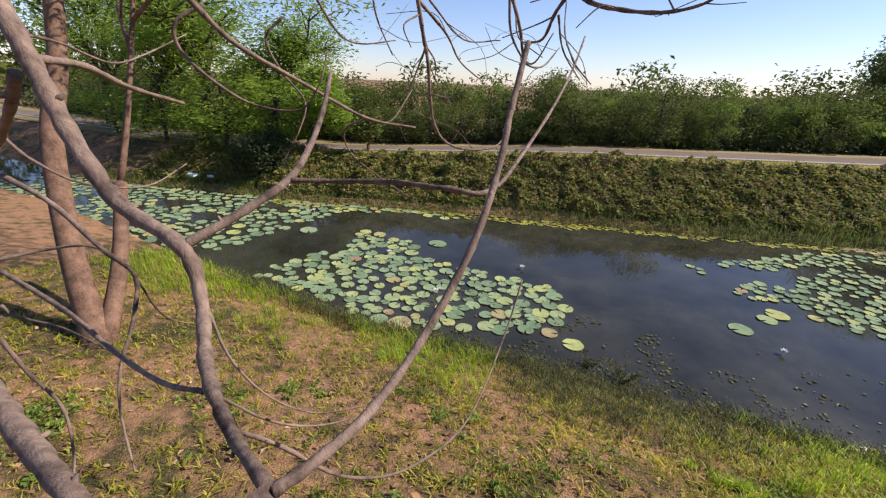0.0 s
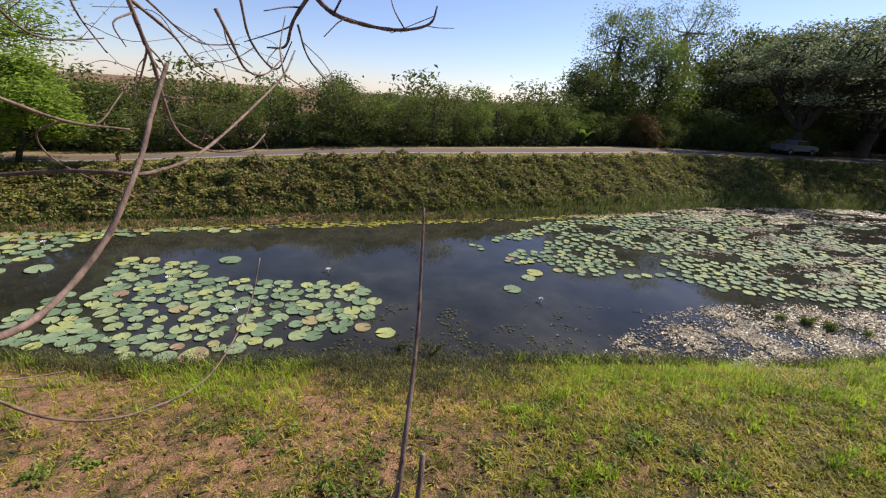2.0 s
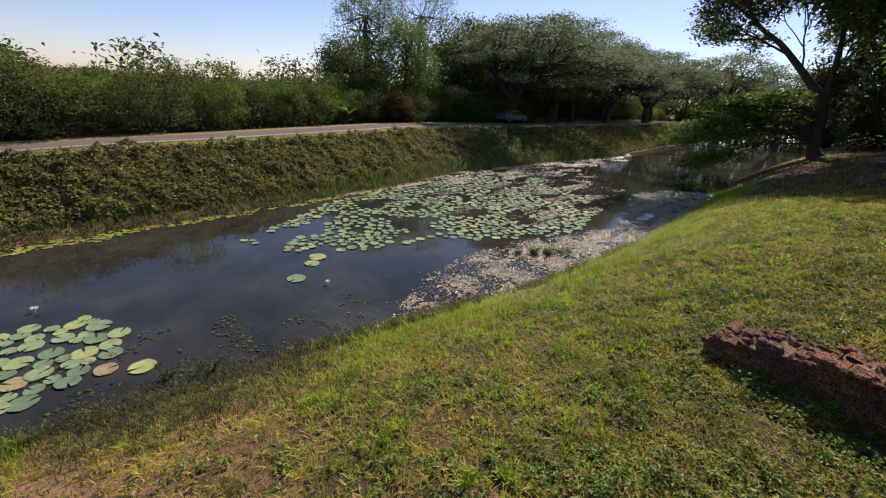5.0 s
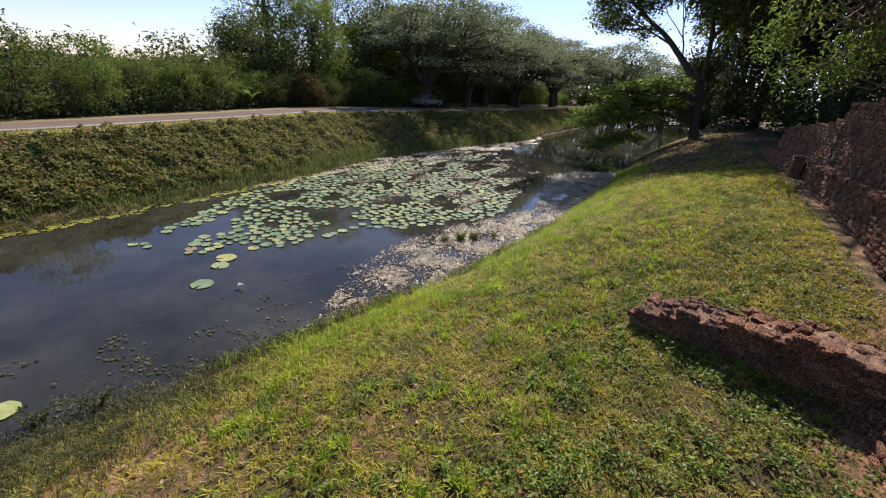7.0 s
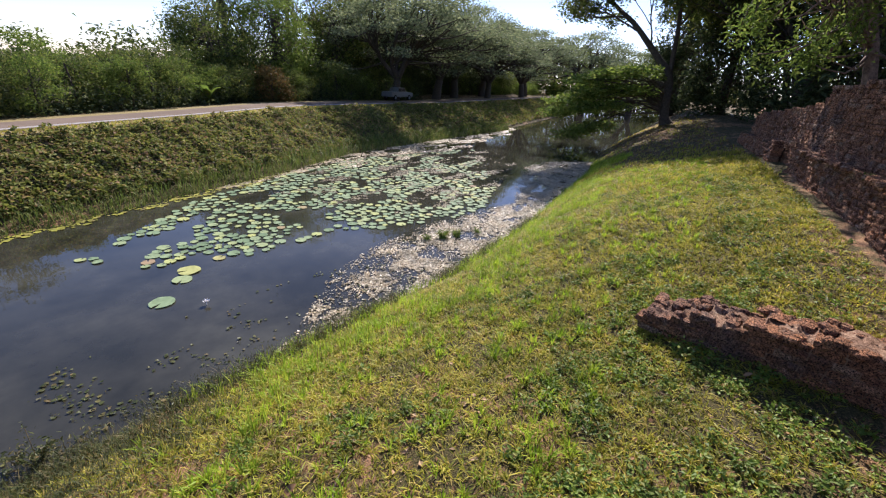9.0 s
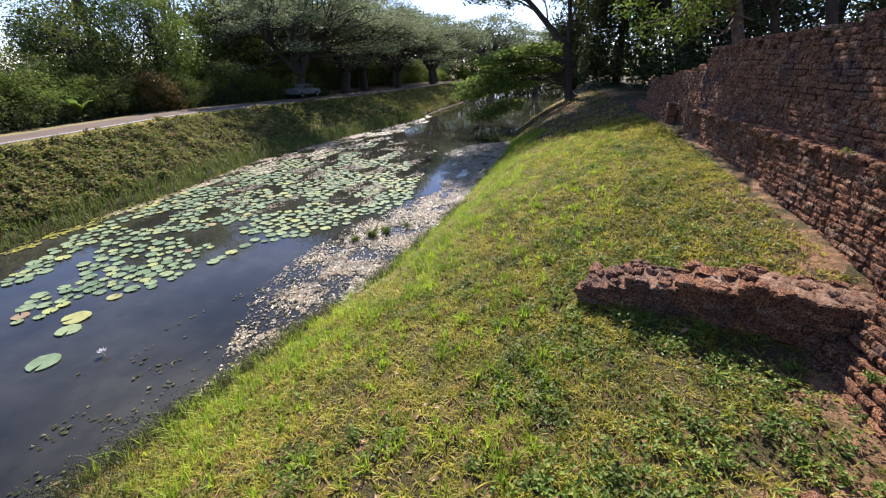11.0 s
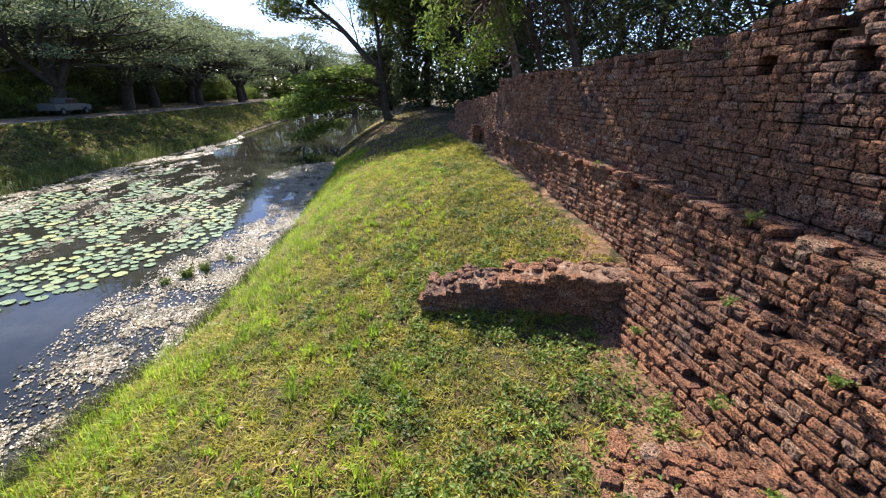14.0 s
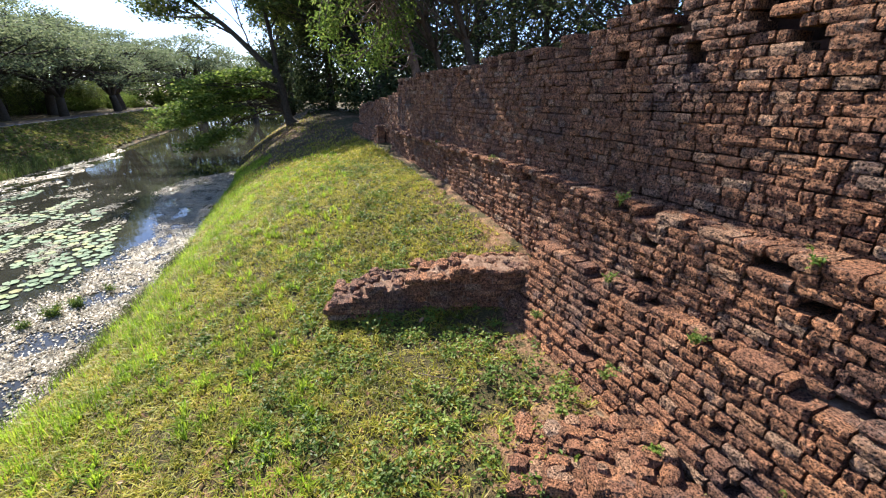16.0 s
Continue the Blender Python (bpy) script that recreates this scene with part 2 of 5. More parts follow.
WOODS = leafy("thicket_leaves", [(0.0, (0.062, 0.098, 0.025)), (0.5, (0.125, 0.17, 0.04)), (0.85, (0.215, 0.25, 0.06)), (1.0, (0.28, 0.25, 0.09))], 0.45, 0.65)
# lighter leaf green, also used where sunlight on foliage is put into the colour
FRESH = leafy("fresh_and_sunlit_leaves", [(0.0, (0.112, 0.18, 0.039)), (0.6, (0.184, 0.266, 0.052)), (1.0, (0.286, 0.332, 0.091))], 0.5, 0.75)
# leaf copy darkened for foliage in shade; the shade is in the colour
SHADE = leafy("shaded_leaves", [(0.0, (0.051, 0.076, 0.0338)), (0.6, (0.0918, 0.123, 0.052)), (1.0, (0.153, 0.171, 0.078))], 0.35, 0.75)
# rain-tree green paled and greyed: distance haze put into the leaf colour
HAZY = leafy("hazed_rain_tree_leaves", [(0.0, (0.14, 0.18, 0.10)), (0.6, (0.22, 0.265, 0.145)), (1.0, (0.32, 0.35, 0.20))], 0.5, 0.7)
FEATHER = leafy("feathery_leaves", [(0.0, (0.19, 0.31, 0.045)), (0.6, (0.30, 0.43, 0.065)), (1.0, (0.42, 0.50, 0.10))], 0.6)
RUST = leafy("rusty_leaves", [(0.0, (0.12, 0.10, 0.03)), (0.6, (0.20, 0.13, 0.04)), (1.0, (0.26, 0.15, 0.05))], 0.35)
LITTER = leafy("fallen_leaves", [(0.0, (0.16, 0.08, 0.04)), (0.6, (0.30, 0.17, 0.09)), (1.0, (0.48, 0.34, 0.22))], 0.1, 0.8)
SCUM = leafy("dead_floating_weed", [(0.0, (0.24, 0.18, 0.11)), (0.5, (0.50, 0.41, 0.29)), (1.0, (0.74, 0.66, 0.53))], 0.1, 0.35)
FILM = leafy("brown_weed_film", [(0.0, (0.08, 0.065, 0.035)), (0.6, (0.20, 0.165, 0.10)), (1.0, (0.36, 0.30, 0.20))], 0.1, 0.6)
ALGAE = leafy("yellow_waterweed", [(0.0, (0.25, 0.25, 0.04)), (0.6, (0.36, 0.35, 0.06)), (1.0, (0.20, 0.16, 0.06))], 0.1, 0.6)
BARK = bark_material("grey_brown_bark", (0.035, 0.022, 0.017), (0.31, 0.215, 0.165))
TRUNK = bark_material("reddish_bark", (0.055, 0.03, 0.02), (0.25, 0.145, 0.095))
DARKBARK = bark_material("dark_bark", (0.035, 0.028, 0.022), (0.10, 0.08, 0.06))
PLASTIC = plain("pale_plastic", (0.62, 0.74, 0.72), 0.35)
PETAL = plain("white_petals", (0.85, 0.82, 0.80), 0.5)
CARPAINT = plain("silver_paint", (0.16, 0.165, 0.16), 0.45, 0.2)
GLASS = plain("dark_car_glass", (0.02, 0.025, 0.03), 0.08)
RUBBER = plain("tyre_rubber", (0.02, 0.02, 0.02), 0.8)

# ---------------------------------------------------------------- mesh tools
rng = np.random.default_rng(7)


class Shape:
    """Collects vertices and faces for one mesh."""

    def __init__(self):
        self.v, self.f, self.n = [], [], 0

    def add(self, verts, faces):
        self.v.append(np.asarray(verts, float))
        self.f.extend([tuple(int(i) + self.n for i in q) for q in faces])
        self.n += len(verts)

    def bulk(self, verts, faces):
        """verts (k, m, 3), faces: lists of indices within one piece."""
        k, m, _ = verts.shape
        base = self.n + np.arange(k)[:, None] * m
        for q in faces:
            self.f.extend(map(tuple, (base + np.array(q)[None, :]).tolist()))
        self.v.append(verts.reshape(-1, 3))
        self.n += k * m

    def tube(self, pts, radii, sides=7, close=True):
        pts = np.asarray(pts, float)
        tang = np.gradient(pts, axis=0)
        tang /= np.linalg.norm(tang, axis=1)[:, None] + 1e-9
        ref = np.array([0.31, 0.2, 0.93])
        a = np.cross(tang, ref)
        a /= np.linalg.norm(a, axis=1)[:, None] + 1e-9
        b = np.cross(tang, a)
        ang = np.arange(sides) / sides * 2 * np.pi
        r = np.asarray(radii, float)[:, None, None]
        ring = pts[:, None] + r * (np.cos(ang)[None, :, None] * a[:, None] + np.sin(ang)[None, :, None] * b[:, None])
        n = len(pts)
        faces = [(i * sides + j, i * sides + (j + 1) % sides, (i + 1) * sides + (j + 1) % sides, (i + 1) * sides + j) for i in range(n - 1) for j in range(sides)]
        if close:
            faces += [tuple(range(sides))[::-1], tuple((n - 1) * sides + j for j in range(sides))]
        self.add(ring.reshape(-1, 3), faces)

    def box(self, lo, hi):
        (a, b, c), (d, e, f) = lo, hi
        self.add([(a, b, c), (d, b, c), (d, e, c), (a, e, c), (a, b, f), (d, b, f), (d, e, f), (a, e, f)],
                 [(0, 3, 2, 1), (4, 5, 6, 7), (0, 1, 5, 4), (1, 2, 6, 5), (2, 3, 7, 6), (3, 0, 4, 7)])

    def leaves(self, centres, size, flat=0.5, slim=0.5):
        """Folded leaf blades: a diamond of two faces about its midrib."""
        k = len(centres)
        along = rng.normal(size=(k, 3))
        along[:, 2] *= flat
        along /= np.linalg.norm(along, axis=1)[:, None]
        up = rng.normal(size=(k, 3)) * 0.6 + np.array([0, 0, 1.0])
        side = np.cross(along, up)
        side /= np.linalg.norm(side, axis=1)[:, None] + 1e-9
        s = size * rng.uniform(0.6, 1.35, k)[:, None]
        lift = np.cross(side, along) * s * 0.12
        v = np.stack([centres - along * s * 0.5, centres + side * s * slim * 0.5 + lift, centres + along * s * 0.5, centres - side * s * slim * 0.5 + lift], 1)
        self.bulk(v, [(0, 1, 2), (0, 2, 3)])

    def blades(self, base, height, width, lean=0.5):
        k = len(base)
        ang = rng.uniform(0, 2 * np.pi, k)
        out = np.stack([np.cos(ang), np.sin(ang), np.zeros(k)], 1)
        side = np.stack([-np.sin(ang), np.cos(ang), np.zeros(k)], 1)
        h, w = np.asarray(height)[:, None], np.asarray(width)[:, None]
        le = (lean * rng.uniform(0.2, 1.3, k))[:, None]
        up = np.array([0, 0, 1.0])
        mid = base + up * h * 0.6 + out * h * le * 0.3
        tip = base + up * h * (1 - 0.25 * le) + out * h * le
        v = np.stack([base - side * w * 0.5, base + side * w * 0.5, mid + side * w * 0.4, mid - side * w * 0.4, tip], 1)
        self.bulk(v, [(0, 1, 2, 3), (3, 2, 4)])

    def mesh(self, name, mat, smooth=False):
        me = bpy.data.meshes.new(name)
        me.from_pydata(np.concatenate(self.v).tolist(), [], self.f)
        me.materials.append(mat)
        if smooth:
            me.shade_smooth()
            if smooth is not True:
                me.set_sharp_from_angle(angle=radians(smooth))
        return me


def part(name, data, parent=None, label="", at=None):
    ob = new(name, data)
    if parent:
        ob.parent = parent
    if at is not None:
        ob.location = at
    return tagged(ob, label)


def smooth_path(pts, per=5):
    """A rounded line through the points (Catmull-Rom)."""
    p = np.asarray(pts, float)
    p = np.concatenate([[2 * p[0] - p[1]], p, [2 * p[-1] - p[-2]]])
    out = []
    for i in range(1, len(p) - 2):
        for t in np.arange(per) / per:
            a, b, c, d = p[i - 1:i + 3]
            out.append(0.5 * (2 * b + (c - a) * t + (2 * a - 5 * b + 4 * c - d) * t * t + (3 * b - a - 3 * c + d) * t ** 3))
    return np.array(out + [p[-2]])


# ---------------------------------------------------------------- the lie of the land
def near_edge(x):
    return np.interp(x, [-40, -14, -6.1, -3.3, -1, 1.6, 4, 5.6, 9, 14, 17, 25, 45, 120], [10, 7.2, 5.5, 5.0, 4.93, 4.8, 4.6, 4.35, 4.4, 4.9, 5.2, 6.5, 7.2, 12])


def far_edge(x):
    return np.interp(x, [-40, -15, -11.6, -7.6, -2.2, 2.2, 8.2, 13, 19, 28, 36, 58, 120], [13, 9.2, 9.8, 10.2, 11.3, 11.85, 13.0, 14.3, 14.6, 14.6, 16, 19, 26])


def bank_top(x):
    return far_edge(x) + np.interp(x, [-12, 0, 7, 15, 60], [2.2, 2.4, 3.3, 4.2, 4.0])


def top_height(x):
    return np.interp(x, [-20, -9, 0, 20], [0.95, 1.0, 1.44, 1.5])


def wall_line(x, off=0.0):
    """The y of the wall's footing front, off metres towards the water."""
    return -1.05 + 0.15 * (x - 5) + off


def foot(x):
    return np.interp(x, [-20, 3.9, 4.35, 5.1, 6.6, 10.5, 40], [1.2, 1.22, 1.62, 1.74, 1.85, 2.0, 2.3])


def foot_at(x, y):
    """The step in the ground beside the wall eases out towards the water."""
    t = np.clip((y + 0.9) / 1.6, 0, 1)
    return (1 - t) * foot(x) + t * np.interp(x, [-20, 3.7, 7.5, 10.5, 40], [1.2, 1.22, 1.87, 2.0, 2.3])


def height(x, y):
    """Ground height, water level at 0."""
    x, y = np.asarray(x, float), np.asarray(y, float)
    d = near_edge(x) - y
    dw = near_edge(x) - np.maximum(wall_line(x), -2.5)
    k = 0.335
    near = foot_at(x, y) * (1 - np.exp(-k * np.clip(d, 0, 9))) / (1 - np.exp(-k * dw))
    near = np.minimum(near, foot_at(x, y) * 1.06)
    e = y - far_edge(x)
    w = bank_top(x) - far_edge(x)
    s = np.clip(e / w, 0, 1)
    far = top_height(x) * (s * 1.25 - 0.25 * s * s)
    bed = -np.minimum(np.minimum(-d, -e) * 0.5, 0.8)
    return np.where(d > 0, near, np.where(e > 0, far, bed))


def bumps(x, y, s, seed=0.0):
    return np.array([noise.noise((a * s + seed, b * s, seed)) for a, b in zip(np.ravel(x), np.ravel(y))]).reshape(np.shape(x))


def ground_sheet():
    xs = np.concatenate([np.linspace(-900, -60, 8), np.linspace(-50, -13, 20), np.arange(-12, 14, 0.16), np.linspace(14.2, 60, 80), np.linspace(75, 900, 8)])
    ys = np.concatenate([np.linspace(-900, -20, 8), np.linspace(-15, -2.5, 10), np.arange(-2.2, 6.2, 0.12), np.linspace(6.3, 8.6, 6), np.arange(8.8, 20, 0.28), np.linspace(21, 60, 16), np.linspace(80, 900, 8)])
    X, Y = np.meshgrid(xs, ys)
    Z = height(X, Y)
    rough = bumps(X, Y, 1.7) * 0.03 + bumps(X, Y, 6.0, 3.0) * 0.012
    Z = Z + rough * (np.abs(X) < 60)
    k = len(xs)
    faces = [(j * k + i, j * k + i + 1, (j + 1) * k + i + 1, (j + 1) * k + i) for j in range(len(ys) - 1) for i in range(k - 1)]
    s = Shape()
    s.add(np.stack([X, Y, Z], -1).reshape(-1, 3), faces)
    ob = part("ground", s.mesh("ground", GROUND, True))
    return tagged(ob, "earth bank with patchy turf and bare reddish soil", "ground", kind="structure")


def strip(name, lo, hi, lift, mat, label, x0=-60, x1=110, n=200):
    xs = np.linspace(x0, x1, n)
    rows = [np.stack([xs, a(xs), top_height(xs) + lift - (0.02 if i in (0, 3) else 0)], 1) for i, a in enumerate((lo, lambda x: lo(x) * 0.7 + hi(x) * 0.3, lambda x: lo(x) * 0.3 + hi(x) * 0.7, hi))]
    s = Shape()
    v = np.concatenate(rows)
    s.add(v, [(r * n + i, r * n + i + 1, (r + 1) * n + i + 1, (r + 1) * n + i) for r in range(3) for i in range(n - 1)])
    ob = part(name, s.mesh(name, mat))
    return tagged(ob, label, name, kind="structure")


def road_near(x):
    return bank_top(x) + np.interp(x, [-10, 0, 15, 60], [0.7, 0.75, 1.0, 1.0])


def road_far(x):
    return road_near(x) + np.interp(x, [-10, 0, 15, 60], [1.3, 1.45, 2.1, 2.4])


ground = ground_sheet()
s = Shape()
xs = np.linspace(-80, 120, 60)
lo, hi = near_edge(xs) - 0.35, far_edge(xs) + 0.35
s.add(np.concatenate([np.stack([xs, lo, 0 * xs], 1), np.stack([xs, hi, 0 * xs], 1)]), [(i, i + 1, 61 + i, 60 + i) for i in range(59)])
tagged(part("water", s.mesh("water", WATER)), "still murky moat water mirroring the sky", "water", kind="structure")
strip("road_verge", lambda x: bank_top(x) + 0.05, lambda x: road_far(x) + 0.8, 0.03, VERGE, "dry grass verge along the road")
strip("road", road_near, road_far, 0.06, ASPHALT, "sunlit grey asphalt lane on the far bank")
strip("road_line", lambda x: road_near(x) + 0.12, lambda x: road_near(x) + 0.2, 0.066, PAINT, "faded white edge line on the asphalt")

# ---------------------------------------------------------------- the laterite wall
COURSE = 0.066
U = np.array([1, 0.15, 0]) / math.hypot(1, 0.15)         # along the wall, away from the start
N = np.array([-0.15, 1, 0]) / math.hypot(1, 0.15)        # out of the wall, to the water


def wall_point(u, out, z):
    return np.array([5, -1.05, 0]) + U * u + N * out + np.array([0, 0, z])


def brick_shape(r):
    """A worn block one unit long (x), deep (y, front at 0) and high (z): chipped rim, uneven crumbly front."""
    j = lambda a: r.uniform(-a, a)
    cols, rows = 6, 4
    v = []
    for b in range(rows):
        for a in range(cols):
            x, z = a / (cols - 1) * 2 - 1, b / (rows - 1) * 2 - 1
            rim = max(abs(x) ** 6, abs(z) ** 5)
            corner = abs(x * z) ** 4
            v.append((x * (0.494 - 0.012 * corner) + j(0.012), -0.022 * rim - 0.03 * corner + j(0.030), z * (0.49 - 0.02 * corner) + j(0.035)))
    f = [(b * cols + a, b * cols + a + 1, (b + 1) * cols + a + 1, (b + 1) * cols + a) for b in range(rows - 1) for a in range(cols - 1)]
    edge = list(range(cols)) + [b * cols + cols - 1 for b in range(1, rows)] + [(rows - 1) * cols + a for a in range(cols - 2, -1, -1)] + [b * cols for b in range(rows - 2, 0, -1)]
    m = len(v)
    v += [(v[i][0] * 0.98, -1, v[i][2] * 0.98) for i in edge]
    k = len(edge)
    f += [(edge[(i + 1) % k], edge[i], m + i, m + (i + 1) % k) for i in range(k)]
    return np.array(v), f


def lump_shape(r):
    """A weathered chunk about one unit across."""
    g = (-1, 0, 1)
    pts = [(x, y, z) for x in g for y in g for z in g if (x, y, z) != (0, 0, 0)]
    at = {p: i for i, p in enumerate(pts)}
    v = []
    for p in pts:
        q = np.array(p, float)
        q = q / np.linalg.norm(q) ** 0.78 * 0.52
        v.append(q * (1 + r.uniform(-0.14, 0.14)))
    f = []
    for ax in range(3):
        for s in (-1, 1):
            for a in (-1, 0):
                for b in (-1, 0):
                    q = []
                    for da, db in ((0, 0), (1, 0), (1, 1), (0, 1)):
                        p = [0, 0, 0]
                        p[ax], p[(ax + 1) % 3], p[(ax + 2) % 3] = s, a + da, b + db
                        q.append(at[tuple(p)])
                    f.append(tuple(q if s > 0 else q[::-1]))
    return np.array(v), f


brick_kinds = [brick_shape(random.Random(i)) for i in range(10)] + [lump_shape(random.Random(50 + i)) for i in range(6)]
brick_meshes = []
for v, f in brick_kinds:
    s = Shape()
    s.add(v, f)
    brick_meshes.append(s.mesh("brick", BRICK))
brick_spots = []                                          # each: place, turn, length, depth, height, piece of wall


def lay(u0, u1, z0, z1, out, piece, depth=0.16, batter=0.0, skip=None, ragged=0.0, turn=None, tilt=0.0, kinds=(0, 10), seed=0, long=0.140, tall=COURSE):
    """Courses of blocks between two points along the wall. batter: how far each lower course stands out; skip: holes."""
    r = random.Random(seed)
    rows = max(1, round((z1 - z0) / tall))
    for i in range(rows):
        u = u0 + r.uniform(-0.1, 0)
        z1st = z0 + (i + 0.5) * tall
        while u < u1:
            ln = long * r.choice((0.55, 0.8, 1.0, 1.2, 1.5)) * r.uniform(0.88, 1.12)
            c = u + ln / 2
            u += ln
            z = z1st + 0.014 * noise.noise((c * 1.3, i * 0.35, seed)) + 0.012 * noise.noise((c * 0.5, 3, seed))
            if c < u0 - 0.02 or c > u1 + 0.03 or (skip and skip(c, z, ln)):
                continue
            if ragged and r.random() < (ragged if i == rows - 1 else 0.03):
                continue
            o = out + batter * (rows - 1 - i) + r.uniform(-0.011, 0.010)
            brick_spots.append((c, o, z + r.uniform(-0.004, 0.004), ln - 0.011, depth, tall - 0.003, piece, r.uniform(-2.5, 2.5), r.uniform(-1.6, 1.6), r.randrange(*kinds), turn, tilt + r.uniform(-1.5, 1.5)))


def crest(u):
    """The wall's broken top: low far off, stepping up towards the start, with gaps between merlons."""
    return np.interp(u, [-6, -2.05, -1.55, -1.5, -0.95, 0.5, 5.8, 5.9], [4.3, 4.3, 4.12, 3.98, 3.80, 3.72, 3.62, 3.62])


def wall_gap(u, z, ln):
    if z > crest(u) + 0.03:
        return True
    if z > 3.65 and u < -1.5 and 0.34 < (u * 1.45) % 1.0 < 0.58:     # slots between the merlons
        return True
    for c in (-1.35, -2.02, -2.72, -3.5):                          # square drain holes
        if abs(u - c) < ln / 2 + 0.01 and abs(z - 3.56) < 0.068:
            return True
    if crest(u) - 0.15 < z and u > -0.9 and (u * 2.3) % 1.0 < 0.30:
        return True
    return False


def core(name, u0, u1, z0, z1, front, back):
    s = Shape()
    v = [wall_point(u, o, z) for z in (z0, z1) for u, o in ((u0, back), (u1, back), (u1, front), (u0, front))]
    s.add(v, [(0, 3, 2, 1), (4, 5, 6, 7), (0, 1, 5, 4), (1, 2, 6, 5), (2, 3, 7, 6), (3, 0, 4, 7)])
    return s


def wall_thing(name, label):
    ob = new(name)
    ob.location = (5, -1.3, 1.4)
    return tagged(ob, label, "wall", kind="structure")


def under(ob, name, mesh, label=""):
    c = new(name, mesh)
    c.parent = ob
    c.matrix_parent_inverse = Matrix.Translation(ob.location).inverted()
    return tagged(c, label)


wall_main = wall_thing("wall_main", "tall ruined laterite wall with drain holes and broken merlons")
wall_footing = wall_thing("wall_footing", "stepped laterite footing with worn mossy ledges")
wall_far = wall_thing("wall_far", "low crumbling laterite wall in tree shade")
END, FAR = -5.2, 5.75
s = core("core", END, FAR, 0.9, 3.58, -0.45, -1.3)
s.add(*[(c.v[0], c.f) for c in [core("core", END, -1.6, 3.50, 3.92, -0.60, -1.2)]][0])
s.add(*[(c.v[0], c.f) for c in [core("core", -1.64, -0.9, 3.45, 3.74, -0.63, -1.17)]][0])
under(wall_main, "core", s.mesh("core", MORTAR))
s = core("cap", -1.65, FAR, 3.56, 3.60, -0.47, -1.28)
s.add(*[(c.v[0], c.f) for c in [core("cap", END + 0.02, -1.62, 3.90, 3.94, -0.62, -1.18)]][0])
under(wall_main, "cap", s.mesh("cap", WORN), "weathered pale top of the wall's fill")
s = core("core", END, FAR - 0.05, 0.9, 2.46, -0.18, -0.5)
s.add(*[(c.v[0], c.f) for c in [core("core", END, -1.05, 0.8, 1.88, 0.1, -0.2)]][0])
under(wall_footing, "core", s.mesh("core", WORN, 40))
s = core("core", FAR, 11.2, 1.3, 2.9, -0.5, -1.0)
s.add(*[(c.v[0], c.f) for c in [core("core", 7.2, 11.0, 1.3, 2.36, -0.2, -0.5)]][0])
under(wall_far, "core", s.mesh("core", MORTAR))
lay(END, FAR, 2.45, 4.36, -0.30, wall_main, 0.2, 0.0, wall_gap, 0.0, seed=1)
for i, (a, b, o) in enumerate(((END, -1.22, 0.08), (-1.22, 1.7, -0.05), (1.7, FAR, -0.12))):     # upper ledge, in three stretches
    lay(a, b, 1.40 if i else 1.93, 2.52, o - 0.02, wall_footing, 0.3, 0.004, None, 0.22, seed=10 + i, tilt=-1)
lay(END, -1.15, 1.43, 1.95, 0.24, wall_footing, 0.24, 0.02, None, 0.25, seed=20, tilt=-2)                # lower ledge
lay(END, -1.05, 0.96, 1.43, 0.42, wall_footing, 0.26, 0.036, None, 0.05, seed=21, tilt=-2)                # stepped foot
for k in range(4):                                                                              # loose second row on the ledges
    lay(END, FAR - 0.1, 2.46, 2.52, -0.06 - 0.05 * k, wall_footing, 0.09, 0, lambda u, z, l: noise.noise((u * 3, k, 0)) > 0.05, 0, seed=30 + k, long=0.11, kinds=(10, 16))
    lay(END, -1.2, 1.885, 1.95, 0.17 - 0.05 * k, wall_footing, 0.09, 0, lambda u, z, l: noise.noise((u * 3, k, 5)) > 0.05, 0, seed=40 + k, long=0.11, kinds=(10, 16))
lay(FAR, 11.3, 1.5, 3.36, -0.40, wall_far, 0.2, 0.004, lambda u, z, l: z > 3.36 - 0.075 * (u - 5.7) + 0.1 * noise.noise((u * 1.3, 1, 2)), 0.3, seed=50)
lay(7.1, 11.2, 1.5, 2.5, -0.08, wall_far, 0.2, 0.004, lambda u, z, l: z > 2.45 - 0.03 * (u - 7) + 0.08 * noise.noise((u * 1.7, 4, 2)), 0.2, seed=51)


